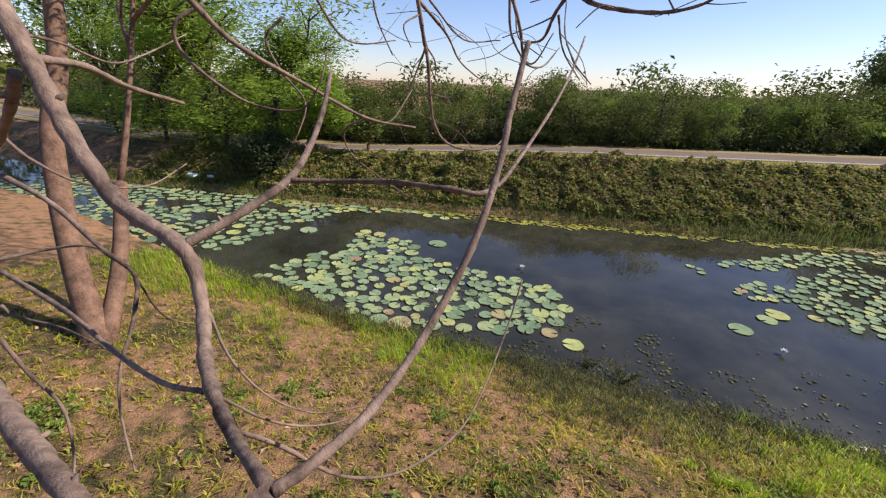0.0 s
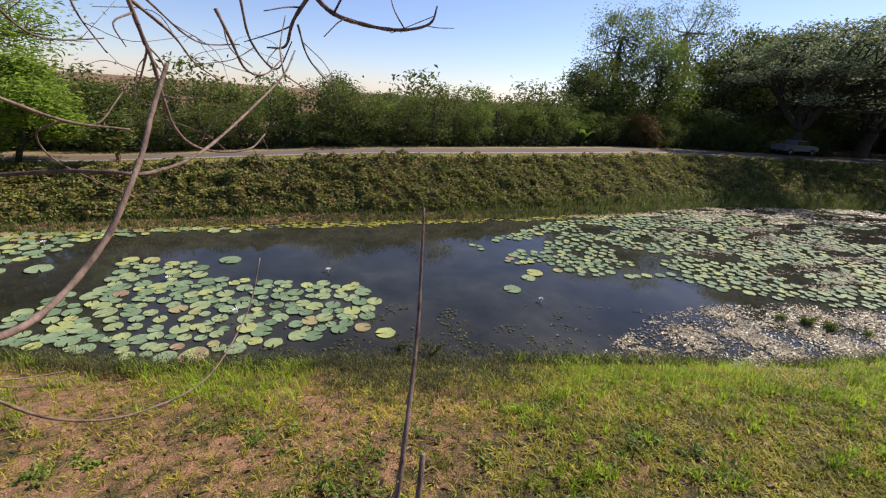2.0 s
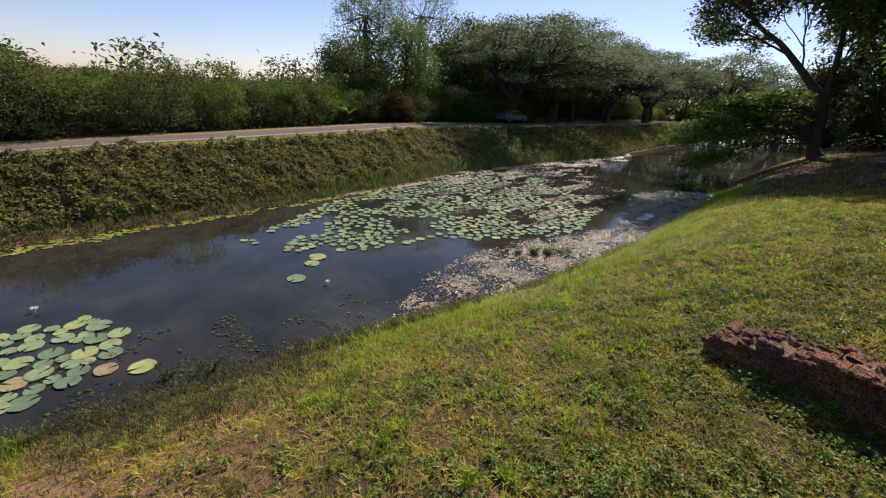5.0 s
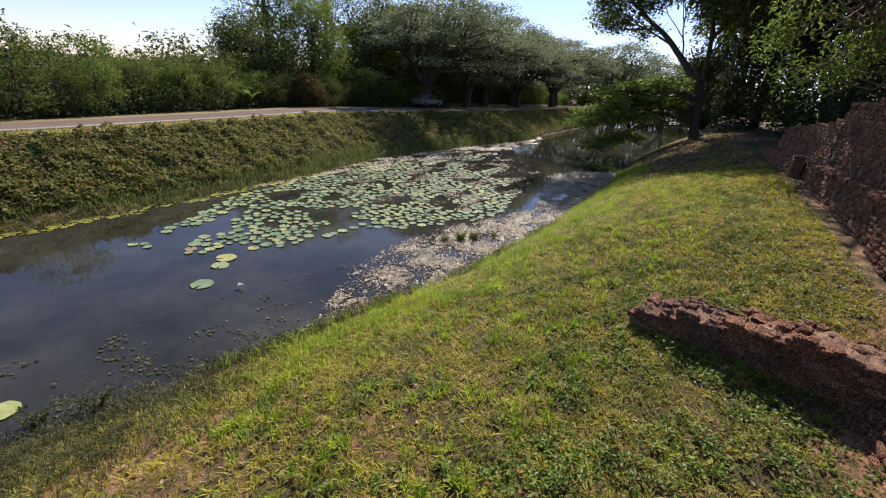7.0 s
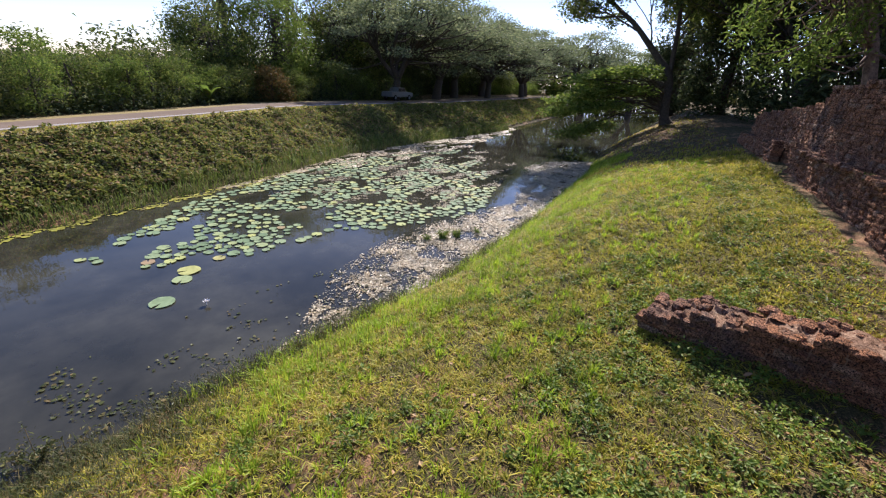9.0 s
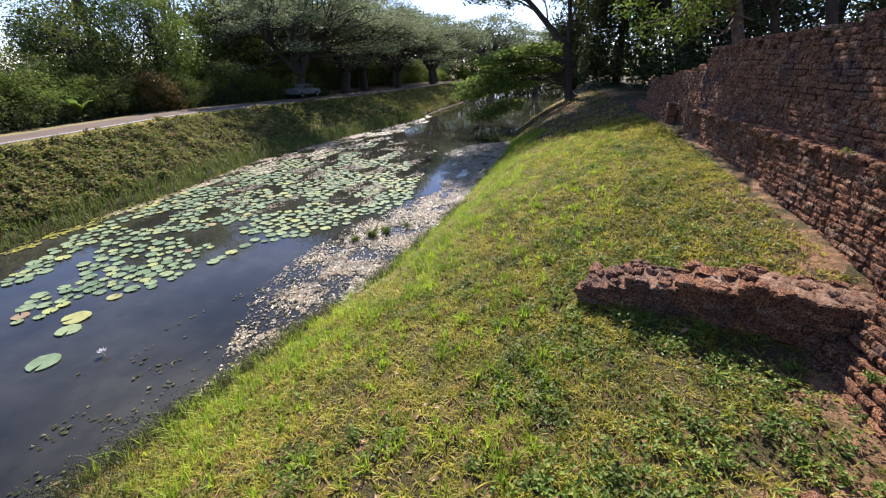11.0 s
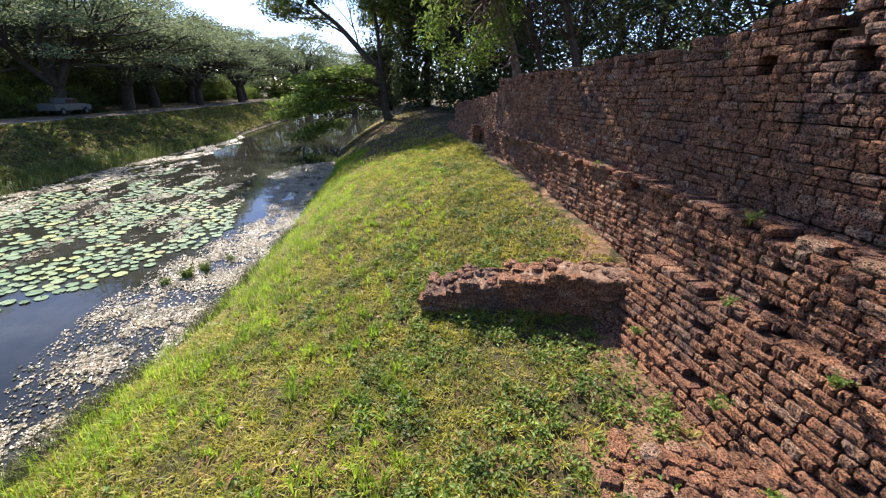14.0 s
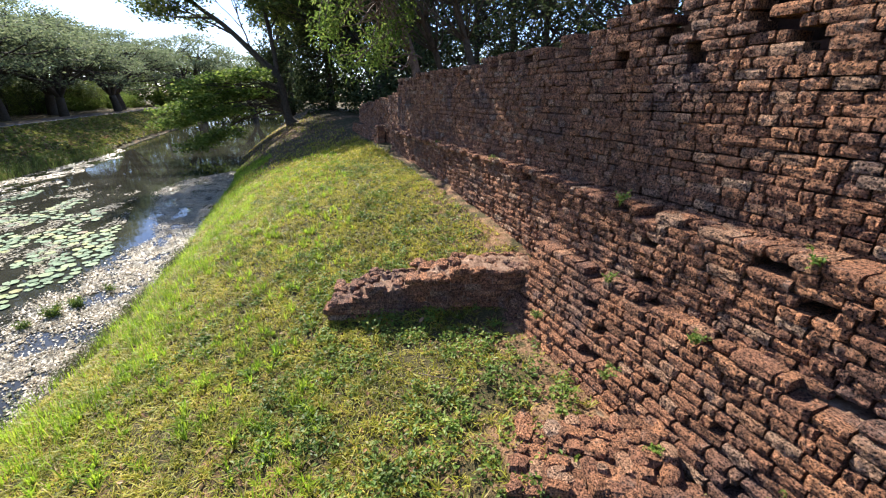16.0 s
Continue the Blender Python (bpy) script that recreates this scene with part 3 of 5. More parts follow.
def spur(name, label, tip, root, width, tops, seed):
    """A low spur of blocks running out from the wall, its top stepping down to the tip."""
    ob = new(name)
    ob.location = (*((np.array(tip) + np.array(root)) / 2), 1.1)
    tagged(ob, label, "masonry spur", kind="structure")
    tip, root = np.array(tip), np.array(root)
    way = (tip - root) / np.linalg.norm(tip - root)
    length = np.linalg.norm(tip - root)
    side = np.array([way[1], -way[0]])                    # towards the far side
    ang = math.atan2(way[1], way[0])
    r = random.Random(seed)
    s = Shape()
    n = len(tops)
    rows, cols = 60, 20
    v = []
    for a in range(rows + 1):
        t = a / rows * (n - 1e-6)
        k = int(t)
        z = tops[k]
        scoop = 0.022 * math.cos((t - k) * 6.283) if n > 5 and k > 2 else 0.0
        z += scoop
        if k + 1 < n and t - k > 0.9:
            z += (tops[k + 1] - z) * (t - k - 0.9) / 0.1
        for q in range(cols + 1):
            w = (q / cols - 0.5) * (width - 0.05)
            p = root + way * (length - 0.03) * a / rows + side * w
            dip = 0.03 * (abs(q / cols - 0.5) * 2) ** 4
            bump = 0.040 * noise.noise((p[0] * 9, p[1] * 9, seed)) + 0.030 * noise.noise((p[0] * 26, p[1] * 26, seed))
            v.append((*p, z - (0.012 if n > 5 else 0.055) - dip + bump))
    m = len(v)
    f = [(a * (cols + 1) + q, a * (cols + 1) + q + 1, (a + 1) * (cols + 1) + q + 1, (a + 1) * (cols + 1) + q) for a in range(rows) for q in range(cols)]
    rim = [q for q in range(cols + 1)] + [a * (cols + 1) + cols for a in range(1, rows + 1)] + [rows * (cols + 1) + q for q in range(cols - 1, -1, -1)] + [a * (cols + 1) for a in range(rows - 1, 0, -1)]
    v += [(v[q][0], v[q][1], 0.75) for q in rim]
    f += [(rim[k], rim[(k + 1) % len(rim)], m + (k + 1) % len(rim), m + k) for k in range(len(rim))]
    s.add(v, f)
    under(ob, "core", s.mesh("core", WORN if n > 5 else MORTAR, 40))
    # faces: both sides and the tip
    for sgn in (-1, 1):
        z = 0.80
        while z < max(tops):
            d = r.uniform(-0.08, 0)
            while d < length - 0.04:
                ln = r.uniform(0.14, 0.27)
                c = d + ln / 2
                d += ln
                if c > length or z > tops[min(n - 1, max(0, int(c / length * n)))] - 0.02:
                    continue
                p = root + way * c + sgn * side * (width / 2 + r.uniform(-0.012, 0.008))
                brick_spots.append((p, None, z, ln - 0.008, 0.2, COURSE - 0.006, ob, math.degrees(ang) + (0 if sgn * 1 > 0 else 180) + r.uniform(-2, 2) + 180, r.uniform(-1, 1), r.randrange(10), True, 0.0))
            z += COURSE
    z = 0.80
    while z < tops[-1] - 0.02:
        for k in range(2):
            p = tip + side * width * (k - 0.5) * 0.5
            brick_spots.append((p, None, z, width / 2 - 0.01, 0.2, COURSE - 0.006, ob, math.degrees(ang) - 90, r.uniform(-1, 1), r.randrange(10), True, 0.0))
        z += COURSE
    # broken chunks along the steps and rims of the top
    for i, z in enumerate(tops):
        d = length * i / n
        step = length / n
        drop = i + 1 == n or tops[i + 1] < z - 0.015
        for k in range(9 if n < 6 else 5):
            t = r.random()
            edge = r.choice((-0.46, -0.44, 0.44, 0.47))
            p = root + way * (d + step * t) + side * width * edge
            brick_spots.append((p, None, z - 0.03 + r.uniform(-0.02, 0.012), r.uniform(0.06, 0.13), r.uniform(0.05, 0.09), r.uniform(0.04, 0.07), ob, math.degrees(ang) + r.uniform(-25, 25), r.uniform(-12, 12), 10 + r.randrange(6), True, r.uniform(-10, 10)))
        for k in range(8 if drop else (14 if n < 6 else 3)):
            p = root + way * (d + step * (r.uniform(0.75, 1.05) if drop else r.random())) + side * width * r.uniform(-0.46, 0.46)
            brick_spots.append((p, None, z - 0.03 + r.uniform(-0.02, 0.02), r.uniform(0.06, 0.12), r.uniform(0.06, 0.12), r.uniform(0.05, 0.08), ob, r.uniform(0, 360), r.uniform(-12, 12), 10 + r.randrange(6), True, r.uniform(-10, 10)))
    # worn top blocks in uneven rows
    d = 0.03
    while d < length:
        z = tops[min(n - 1, int(d / length * n))]
        deep = r.uniform(0.07, 0.13)
        w = -width / 2
        while w < width / 2:
            ln = r.uniform(0.07, 0.17)
            if r.random() < (0.93 if n < 6 else 0.30):
                p = root + way * (d + deep / 2 + r.uniform(-0.02, 0.02)) + side * min(w + ln / 2, width / 2)
                brick_spots.append((p, None, z - 0.045 + r.uniform(-0.026, 0.024), ln * 1.12, deep * 1.22, r.uniform(0.08, 0.12), ob, math.degrees(ang) - 90 + r.uniform(-22, 22), r.uniform(-9, 9), 10 + r.randrange(6), True, r.uniform(-7, 7)))
            w += ln
        d += deep * 0.92
    return ob


spur_far = spur("wall_spur", "low sloping laterite spur with crumbled stepped top", (4.50, 0.96), (4.10, -1.05), 0.5, (1.665, 1.66, 1.66, 1.655, 1.57, 1.56, 1.475, 1.465, 1.38, 1.30), 3)
spur_near = spur("wall_spur", "short collapsed laterite spur beside the footing", (2.22, -0.17), (1.80, -1.0), 0.56, (1.34, 1.31, 1.25, 1.17), 4)

# ---------------------------------------------------------------- waterside: lily pads and floating weed


def pad_shape(r, sides=15):
    """A round leaf with a notch, slightly cupped rim, thin but solid."""
    ang = [math.radians(9 + i * 342 / (sides - 1)) for i in range(sides)]
    rim = [(math.cos(a) * (0.5 + 0.02 * r.uniform(-1, 1)), math.sin(a) * (0.5 + 0.02 * r.uniform(-1, 1)), 0.004 + 0.012 * r.random()) for a in ang]
    inner = [(x * 0.6, y * 0.6, 0.006) for x, y, z in rim]
    low = [(x, y, z - 0.010) for x, y, z in rim]
    v = [(0.03, 0, 0.002)] + inner + rim + low
    f = []
    for i in range(sides - 1):
        a, b = 1 + i, 2 + i
        f += [(0, a, b), (a, a + sides, b + sides, b), (a + sides, a + 2 * sides, b + 2 * sides, b + sides)]
    return np.array(v), f


pad_kinds = [pad_shape(random.Random(i)) for i in range(6)]
pad_meshes = []
for v, f in pad_kinds:
    s = Shape()
    s.add(v, f)
    pad_meshes.append(s.mesh("lily_pad", PAD))


def scatter(n, inside, size, apart, seed, x0, x1, y0, y1):
    """Pads strewn in a patch, none lying wholly on another."""
    r = random.Random(seed)
    out, cells = [], {}
    for _ in range(n * 14):
        x, y = r.uniform(x0, x1), r.uniform(y0, y1)
        if not inside(x, y):
            continue
        d = size * r.uniform(0.6, 1.25)
        key = (int(x / 0.6), int(y / 0.6))
        if any((x - a) ** 2 + (y - b) ** 2 < (apart * (d + c) / 2) ** 2 for i in (-1, 0, 1) for j in (-1, 0, 1) for a, b, c in cells.get((key[0] + i, key[1] + j), ())):
            continue
        cells.setdefault(key, []).append((x, y, d))
        out.append((x, y, d))
        if len(out) >= n:
            break
    return out


def outline(x, y, ring):
    """Whether a point of the plan lies within a ring of corners."""
    inside = False
    for (ax, ay), (bx, by) in zip(ring, ring[1:] + ring[:1]):
        if (ay > y) != (by > y) and x < (bx - ax) * (y - ay) / (by - ay) + ax:
            inside = not inside
    return inside


NEAR_RING = [(-5.1, 8.7), (-3.9, 8.35), (-3.4, 7.6), (-2.3, 7.6), (-0.6, 7.3), (-0.5, 5.8), (-2.8, 5.15), (-4.2, 5.2), (-5.9, 5.5), (-6.0, 6.2), (-5.4, 6.9), (-5.1, 7.5), (-5.4, 8.0)]


def near_patch(x, y):
    """The patch of large pads across from the start."""
    a, b = x + 0.25 * noise.noise((x * 1.6, y * 1.6, 0)), y + 0.2 * noise.noise((x * 1.6, y * 1.6, 7))
    return outline(a, b, NEAR_RING) and y > near_edge(x) + 0.2 and noise.noise((x * 1.3, y * 1.6, 31)) > -0.42


def place_pad(x, y, d, r, label="round green lily pad floating on dark water"):
    ob = new("lily_pad", pad_meshes[r.randrange(6)])
    ob.matrix_basis = Matrix.Translation((x, y, 0.004 + r.random() * 0.008)) @ Euler((radians(r.uniform(-2, 2)), radians(r.uniform(-2, 2)), r.uniform(0, 6.28))).to_matrix().to_4x4() @ Matrix.Diagonal((d, d, 1, 1))
    return tagged(ob, label, "lily pad", "lily pads on the moat")


r = random.Random(5)
for x, y, d in scatter(250, near_patch, 0.25, 0.80, 2, -6.4, 0.3, 4.9, 9.0):
    place_pad(x, y, d, r)
for x, y, d in ((2.22, 7.08, 0.34), (-3.35, 8.55, 0.4), (-0.29, 5.64, 0.3), (-6.45, 8.1, 0.4), (-2.82, 5.22, 0.36), (-0.45, 6.66, 0.26), (2.98, 7.85, 0.36), (2.75, 7.6, 0.3)):
    place_pad(x, y, d, r, "single lily pad adrift on open water")


def right_field(x, y):
    lim = far_edge(x) - np.interp(x, [2, 5, 9, 12, 17], [2.2, 0.7, 0.4, 0.7, 2.4])
    front = np.interp(x, [1.8, 2.5, 4, 6, 7, 8.2, 10.4, 12.3, 14, 16, 17.5], [10, 8.5, 7.6, 7.5, 6.8, 6.2, 6.0, 6.8, 8, 9.5, 11.4])
    return front + 0.35 * noise.noise((x * 0.9, y, 3)) < y < lim and noise.noise((x * 0.9, y * 1.3, 9)) > np.interp(x, [2, 4, 8, 12, 15, 18], [0.10, -0.10, -0.20, -0.12, 0.04, 0.3])


def left_field(x, y):
    near = np.interp(x, [-16, -12.7, -10.4, -7.4, -6.6, -5.0], [5.8, 5.6, 5.8, 6.3, 9.6, 10.4])
    return near + 0.5 * noise.noise((x * 0.6, y, 1)) < y < far_edge(x) - 0.1 and noise.noise((x * 0.7, y * 0.9, 4)) > -0.30


def pad_sheet(name, spots, label):
    s = Shape()
    r = random.Random(8)
    for x, y, d in spots:
        v, f = pad_kinds[r.randrange(6)]
        a = r.uniform(0, 6.28)
        c, sn = math.cos(a), math.sin(a)
        w = np.stack([x + d * (v[:, 0] * c - v[:, 1] * sn), y + d * (v[:, 0] * sn + v[:, 1] * c), 0.004 + r.random() * 0.01 + v[:, 2]], 1)
        s.add(w, f)
    return tagged(part(name, s.mesh(name, PAD)), label, "lily pads", kind="stuff")


pad_sheet("lily_pads", scatter(2300, right_field, 0.205, 0.95, 3, 1.6, 19, 5.5, 14.0), "dense field of pale green lily pads")
pad_sheet("lily_pads", scatter(800, left_field, 0.26, 0.95, 4, -17, -3.4, 5.6, 10.6), "lily pads crowding the moat by the trees")

for x, y in ((-2.62, 6.35), (-1.35, 7.95), (2.6, 6.55), (-4.1, 7.6), (-7.2, 9.4)):                       # water-lily flowers
    s = Shape()
    for ring, (count, tilt, ln) in enumerate(((8, 0.6, 0.07), (6, 1.0, 0.06))):
        for i in range(count):
            a = 6.283 * i / count + ring * 0.4
            o, w = np.array([math.cos(a), math.sin(a), 0]), np.array([-math.sin(a), math.cos(a), 0])
            tip = o * ln * math.cos(tilt) + np.array([0, 0, 0.03 + ln * math.sin(tilt)])
            s.add([np.array([0, 0, 0.03]), tip * 0.55 + w * 0.014, tip, tip * 0.55 - w * 0.014], [(0, 1, 2, 3)])
    s.tube([(0, 0, -0.05), (0, 0, 0.035)], [0.006, 0.008], 5)
    tagged(part("water_lily_flower", s.mesh("water_lily_flower", PETAL), at=(x, y, 0.02)), "small white water lily flower above the pads", "flower", "water lily flowers")


def float_weed(name, n, x0, x1, y0, y1, keep, size, mat, label, seed):
    r = np.random.default_rng(seed)
    x, y = r.uniform(x0, x1, n * 4), r.uniform(y0, y1, n * 4)
    k = np.array([float(keep(a, b)) for a, b in zip(x, y)]) > r.random(n * 4)
    x, y = x[k][:n], y[k][:n]
    s = Shape()
    ang, d = r.uniform(0, 6.28, len(x)), size * r.uniform(0.4, 1.5, len(x))
    corners = []
    for q in range(5):
        a = ang + q * 1.2566 + r.uniform(-0.3, 0.3, len(x))
        m = d * r.uniform(0.5, 1.1, len(x))
        corners.append(np.stack([x + np.cos(a) * m, y + np.sin(a) * m * 0.8, 0.006 + r.uniform(0, 0.016, len(x))], 1))
    s.bulk(np.stack(corners, 1), [(0, 1, 2, 3, 4)])
    return tagged(part(name, s.mesh(name, mat)), label, "floating weed", kind="stuff")


def scum_zone(x, y):
    e = y - near_edge(x)
    wide = np.interp(x, [2.4, 3.4, 4.4, 5.8, 8, 9.7, 11.3, 13, 16.8, 19, 21], [0.0, 0.5, 1.15, 1.6, 1.55, 1.2, 0.8, 1.3, 2.1, 1.6, 0.0])
    if not 0.0 < e < wide * 1.25:
        return 0.0
    body = noise.noise((x * 1.6, y * 2.2, 6)) + 0.6 * noise.noise((x * 7, y * 9, 6)) - np.interp(x, [2, 4, 6, 9], [0.15, 0.0, -0.25, -0.4])
    return min(1.0, max(0.10, 2.4 * body)) * min(1.0, 2.2 * (1.25 - e / wide))


def far_scum(x, y):
    e = far_edge(x) - y
    wide = np.interp(x, [7, 10, 14, 18, 22, 27, 31], [0.3, 1.0, 2.4, 2.8, 2.0, 1.4, 0.3]) * (0.8 + 0.8 * noise.noise((x * 0.5, y * 1.2, 8)))
    if not 0 < e < wide:
        return 0.0
    return min(1.0, max(0.0, 2.2 * (noise.noise((x * 0.9, y * 2.0, 3)) + 0.5 * noise.noise((x * 4, y * 6, 3)) + 0.3)))


def drift(x, y):
    """Loose rafts of weed between the pads and on the open reach."""
    if not outline(x, y, [(8, 7.2), (11, 6.3), (17, 8.2), (20, 11), (17, 12.8), (11, 12.9), (6, 11.5)]):
        return 0.0
    return min(1.0, max(0.0, 1.6 * (noise.noise((x * 0.8, y * 1.9, 15)) + 0.6 * noise.noise((x * 3.5, y * 6, 15)) - np.interp(x, [8, 13, 18], [0.15, -0.05, 0.2]))))


float_weed("floating_weed", 110000, 2, 21.5, 4, 8.4, scum_zone, 0.018, SCUM, "bleached dead weed floating along the bank", 1)
float_weed("floating_weed", 17000, 6, 31, 9, 17, far_scum, 0.06, SCUM, "pale matted weed floating in the sun", 2)
float_weed("floating_weed", 24000, 5, 20, 6, 13, drift, 0.034, FILM, "thin rafts of pale weed among the pads", 5)
float_weed("floating_weed", 2200, -9, 9, 9, 13.6, lambda x, y: 0 < far_edge(x) - y < 0.45 + 0.5 * noise.noise((x * 0.8, 0, 1)), 0.07, ALGAE, "yellow waterweed along the far bank", 3)
float_weed("submerged_weed", 1300, -3, 7, 4.6, 7, lambda x, y: 0.1 < y - near_edge(x) < 1.7 and noise.noise((x * 1.8, y * 2.4, 4)) + 0.4 * noise.noise((x * 8, y * 9, 4)) > 0.2, 0.024, DRAB, "dark drowned weed just under the surface", 4)

# ---------------------------------------------------------------- trees


def branchy(r, base, way, length, radius, depth, wood, tips, bend=0.35, split=3, shrink=0.66, rise=0.15):
    """Tapered limbs that fork; tips collects where the foliage sits."""
    n = 6
    p, d = np.array(base, float), np.array(way, float) / np.linalg.norm(way)
    pts = [p]
    for i in range(n):
        d = d + np.array([r.uniform(-1, 1), r.uniform(-1, 1), r.uniform(-0.6, 0.6) + rise]) * bend / n * 1.6
        d /= np.linalg.norm(d)
        p = p + d * length / n
        pts.append(p)
    wood.tube(pts, np.linspace(radius, radius * 0.62, n + 1), 8 if radius > 0.05 else 5)
    if depth <= 1:
        tips.extend(pts[3:])
    if depth == 0:
        return
    for k in range(split):
        i = n if k == 0 else r.randrange(3, n + 1)
        side = np.array([r.uniform(-1, 1), r.uniform(-1, 1), r.uniform(-0.2, 0.6)])
        branchy(r, pts[i], d * 0.75 + side * 0.85, length * shrink * r.uniform(0.75, 1.15), radius * 0.6, depth - 1, wood, tips, bend, split, shrink, rise)


def foliage(crown, tips, per, spread, size, flat, slim, squash=0.7):
    c = np.repeat(np.array(tips), per, axis=0)
    off = np.clip(rng.normal(size=c.shape), -1.6, 1.6) * spread
    off[:, 2] *= squash
    crown.leaves(c + off, size, flat, slim)


def tree(name, label, at, bark, leaf, seed, trunk=(0, 0, 1), length=1.4, radius=0.09, depth=3, split=3, per=14, spread=0.28, size=0.14, flat=0.6, slim=0.5, shrink=0.68, bend=0.5, rise=0.2, group="", squash=0.7, stems=1):
    r = random.Random(seed)
    wood, crown, tips = Shape(), Shape(), []
    for k in range(stems):
        lean = np.array(trunk) + (np.array([r.uniform(-0.6, 0.6), r.uniform(-0.6, 0.6), 0]) if stems > 1 else 0)
        branchy(r, (0.05 * k, 0.04 * k, -0.15), lean, length, radius, depth, wood, tips, bend, split, shrink, rise)
    foliage(crown, tips, per, spread, size, flat, slim, squash)
    ob = new(name)
    ob.location = at
    part("trunk", wood.mesh("trunk", bark, True), ob)
    part("crown", crown.mesh("crown", leaf), ob)
    return tagged(ob, label, "tree", group)


def ground_at(x, y):
    return float(height(x, y))


def put(x, y, up=0.0, turn=0.0, scale=1.0):
    return Matrix.Translation((x, y, ground_at(x, y) + up)) @ Matrix.Rotation(turn, 4, "Z") @ Matrix.Diagonal((scale, scale, scale * 0.98, 1))


def copy_scaled(ob, m, scale):
    c = copy_thing(ob, m)
    c.matrix_basis = m
    return c


def clump_tree(name, label, at, tall, spread, low, clumps, per, size, clump, bark, leaf, seed, thick=0.1, flat=0.7, slim=0.42, group="", lean=(0, 0), squash=0.8, limbs=1):
    """A trunk with limbs out to clumps of leaves, uneven, with gaps between the clumps."""
    r = random.Random(seed)
    wood, crown = Shape(), Shape()
    top = 0.8 * tall
    trunk = smooth_path([(0, 0, -0.2), (r.uniform(-0.1, 0.1) + lean[0] * 0.3, r.uniform(-0.1, 0.1) + lean[1] * 0.3, top * 0.45), (lean[0], lean[1], top)], 4)
    wood.tube(trunk, np.linspace(thick, thick * 0.45, len(trunk)) * (1 + 0.4 * np.exp(-1.2 * np.arange(len(trunk)))), 9)
    cs = []
    for k in range(clumps):
        a, u = r.uniform(0, 6.283), r.uniform(-1, 1)
        rho = max(0, 1 - abs(u) ** 3) ** 0.4 * r.uniform(0.55, 1.0)
        z = tall * (low + (1 - low) * (u + 1) / 2)
        c = np.array([lean[0] + math.cos(a) * rho * spread, lean[1] + math.sin(a) * rho * spread, z])
        cs.append(c)
        if k % limbs:
            continue
        t = trunk[min(len(trunk) - 1, r.randrange(len(trunk) // 2, len(trunk)))]
        mid = t * 0.5 + c * 0.5 + np.array([r.uniform(-0.1, 0.1), r.uniform(-0.1, 0.1), -0.05]) * tall
        q = smooth_path([t, mid, c], 2)
        wood.tube(q, np.linspace(thick * 0.2, thick * 0.06, len(q)), 5)
    c = np.repeat(np.array(cs), per, axis=0)
    off = np.clip(rng.normal(size=c.shape), -1.7, 1.7) * clump * np.repeat(rng.uniform(0.6, 1.3, clumps), per)[:, None]
    off[:, 2] *= squash
    crown.leaves(c + off, size, flat, slim)
    ob = new(name)
    ob.location = at
    part("trunk", wood.mesh("trunk", bark, True), ob)
    part("crown", crown.mesh("crown", leaf), ob)
    return tagged(ob, label, "tree", group)


# thicket behind the road: five kinds, repeated
# lit and dark columns of the thicket are put into the leaf colours
r = random.Random(11)
kinds = [
    clump_tree("thicket_tree", "dense dark green thicket tree hung with creepers", (0, 0, 0), 2.3, 1.15, 0.05, 46, 72, 0.115, 0.23, DARKBARK, WOODS, 1, 0.07, group="thicket beyond the road", limbs=4),
    clump_tree("thicket_tree", "bushy thicket tree with many small leaves", (0, 0, 0), 1.9, 1.25, 0.05, 48, 72, 0.11, 0.21, DARKBARK, WOODS, 2, 0.07, group="thicket beyond the road", limbs=4),
    clump_tree("thicket_tree", "lighter green thicket tree, sunlight put into its leaf colour", (0, 0, 0), 2.1, 1.0, 0.08, 42, 70, 0.115, 0.20, DARKBARK, FRESH, 3, 0.06, group="thicket beyond the road", limbs=4),
    clump_tree("thicket_tree", "broad leafy thicket tree by the road", (0, 0, 0), 2.5, 1.3, 0.1, 44, 76, 0.125, 0.26, DARKBARK, WOODS, 4, 0.08, group="thicket beyond the road", limbs=4),
    clump_tree("thicket_tree", "drab olive thicket tree, half shade put into its leaf colour", (0, 0, 0), 2.2, 1.2, 0.05, 44, 72, 0.115, 0.22, DARKBARK, SHADE, 5, 0.07, group="thicket beyond the road", limbs=4),
]
spots = []
x = -27.0
while x < 28:
    spots.append((x, float(road_far(x)) + 1.7 + r.uniform(-0.4, 0.5), r.uniform(0.66, 0.92)))
    spots.append((x + 0.6, float(road_far(x)) + 3.6 + r.uniform(-0.5, 0.8), r.uniform(0.95, 1.2)))
    x += r.uniform(0.85, 1.3)
for i, (x, y, k) in enumerate(spots):
    m = put(x, y, 0, r.uniform(0, 6.28), k) @ Matrix.Diagonal((r.uniform(0.8, 1.15), r.uniform(0.8, 1.15), r.uniform(0.75, 1.08), 1))
    if i < 5:
        kinds[i].matrix_basis = m
    else:
        copy_scaled(kinds[r.choice((0, 0, 1, 2, 2, 3, 4))], m, k)

for i in range(46):                                     # dark scrub under the rain trees, its shade put into the leaf colour
    x = 25 + i * 0.95
    k = r.uniform(0.9, 1.6)
    copy_scaled(kinds[r.choice((4, 4, 0))], put(x, float(road_far(x)) + r.uniform(4.5, 8.5), 0, r.uniform(0, 6.28), k), k)

# undergrowth at the foot of the thicket, in the shade-darkened leaf colour
s = Shape()
n = 26000
x = rng.uniform(-34, 30, n)
y = road_far(x) + 0.9 + rng.gamma(2.0, 0.5, n)
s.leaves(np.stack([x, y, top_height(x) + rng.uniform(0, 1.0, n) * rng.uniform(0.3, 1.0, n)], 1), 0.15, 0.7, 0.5)
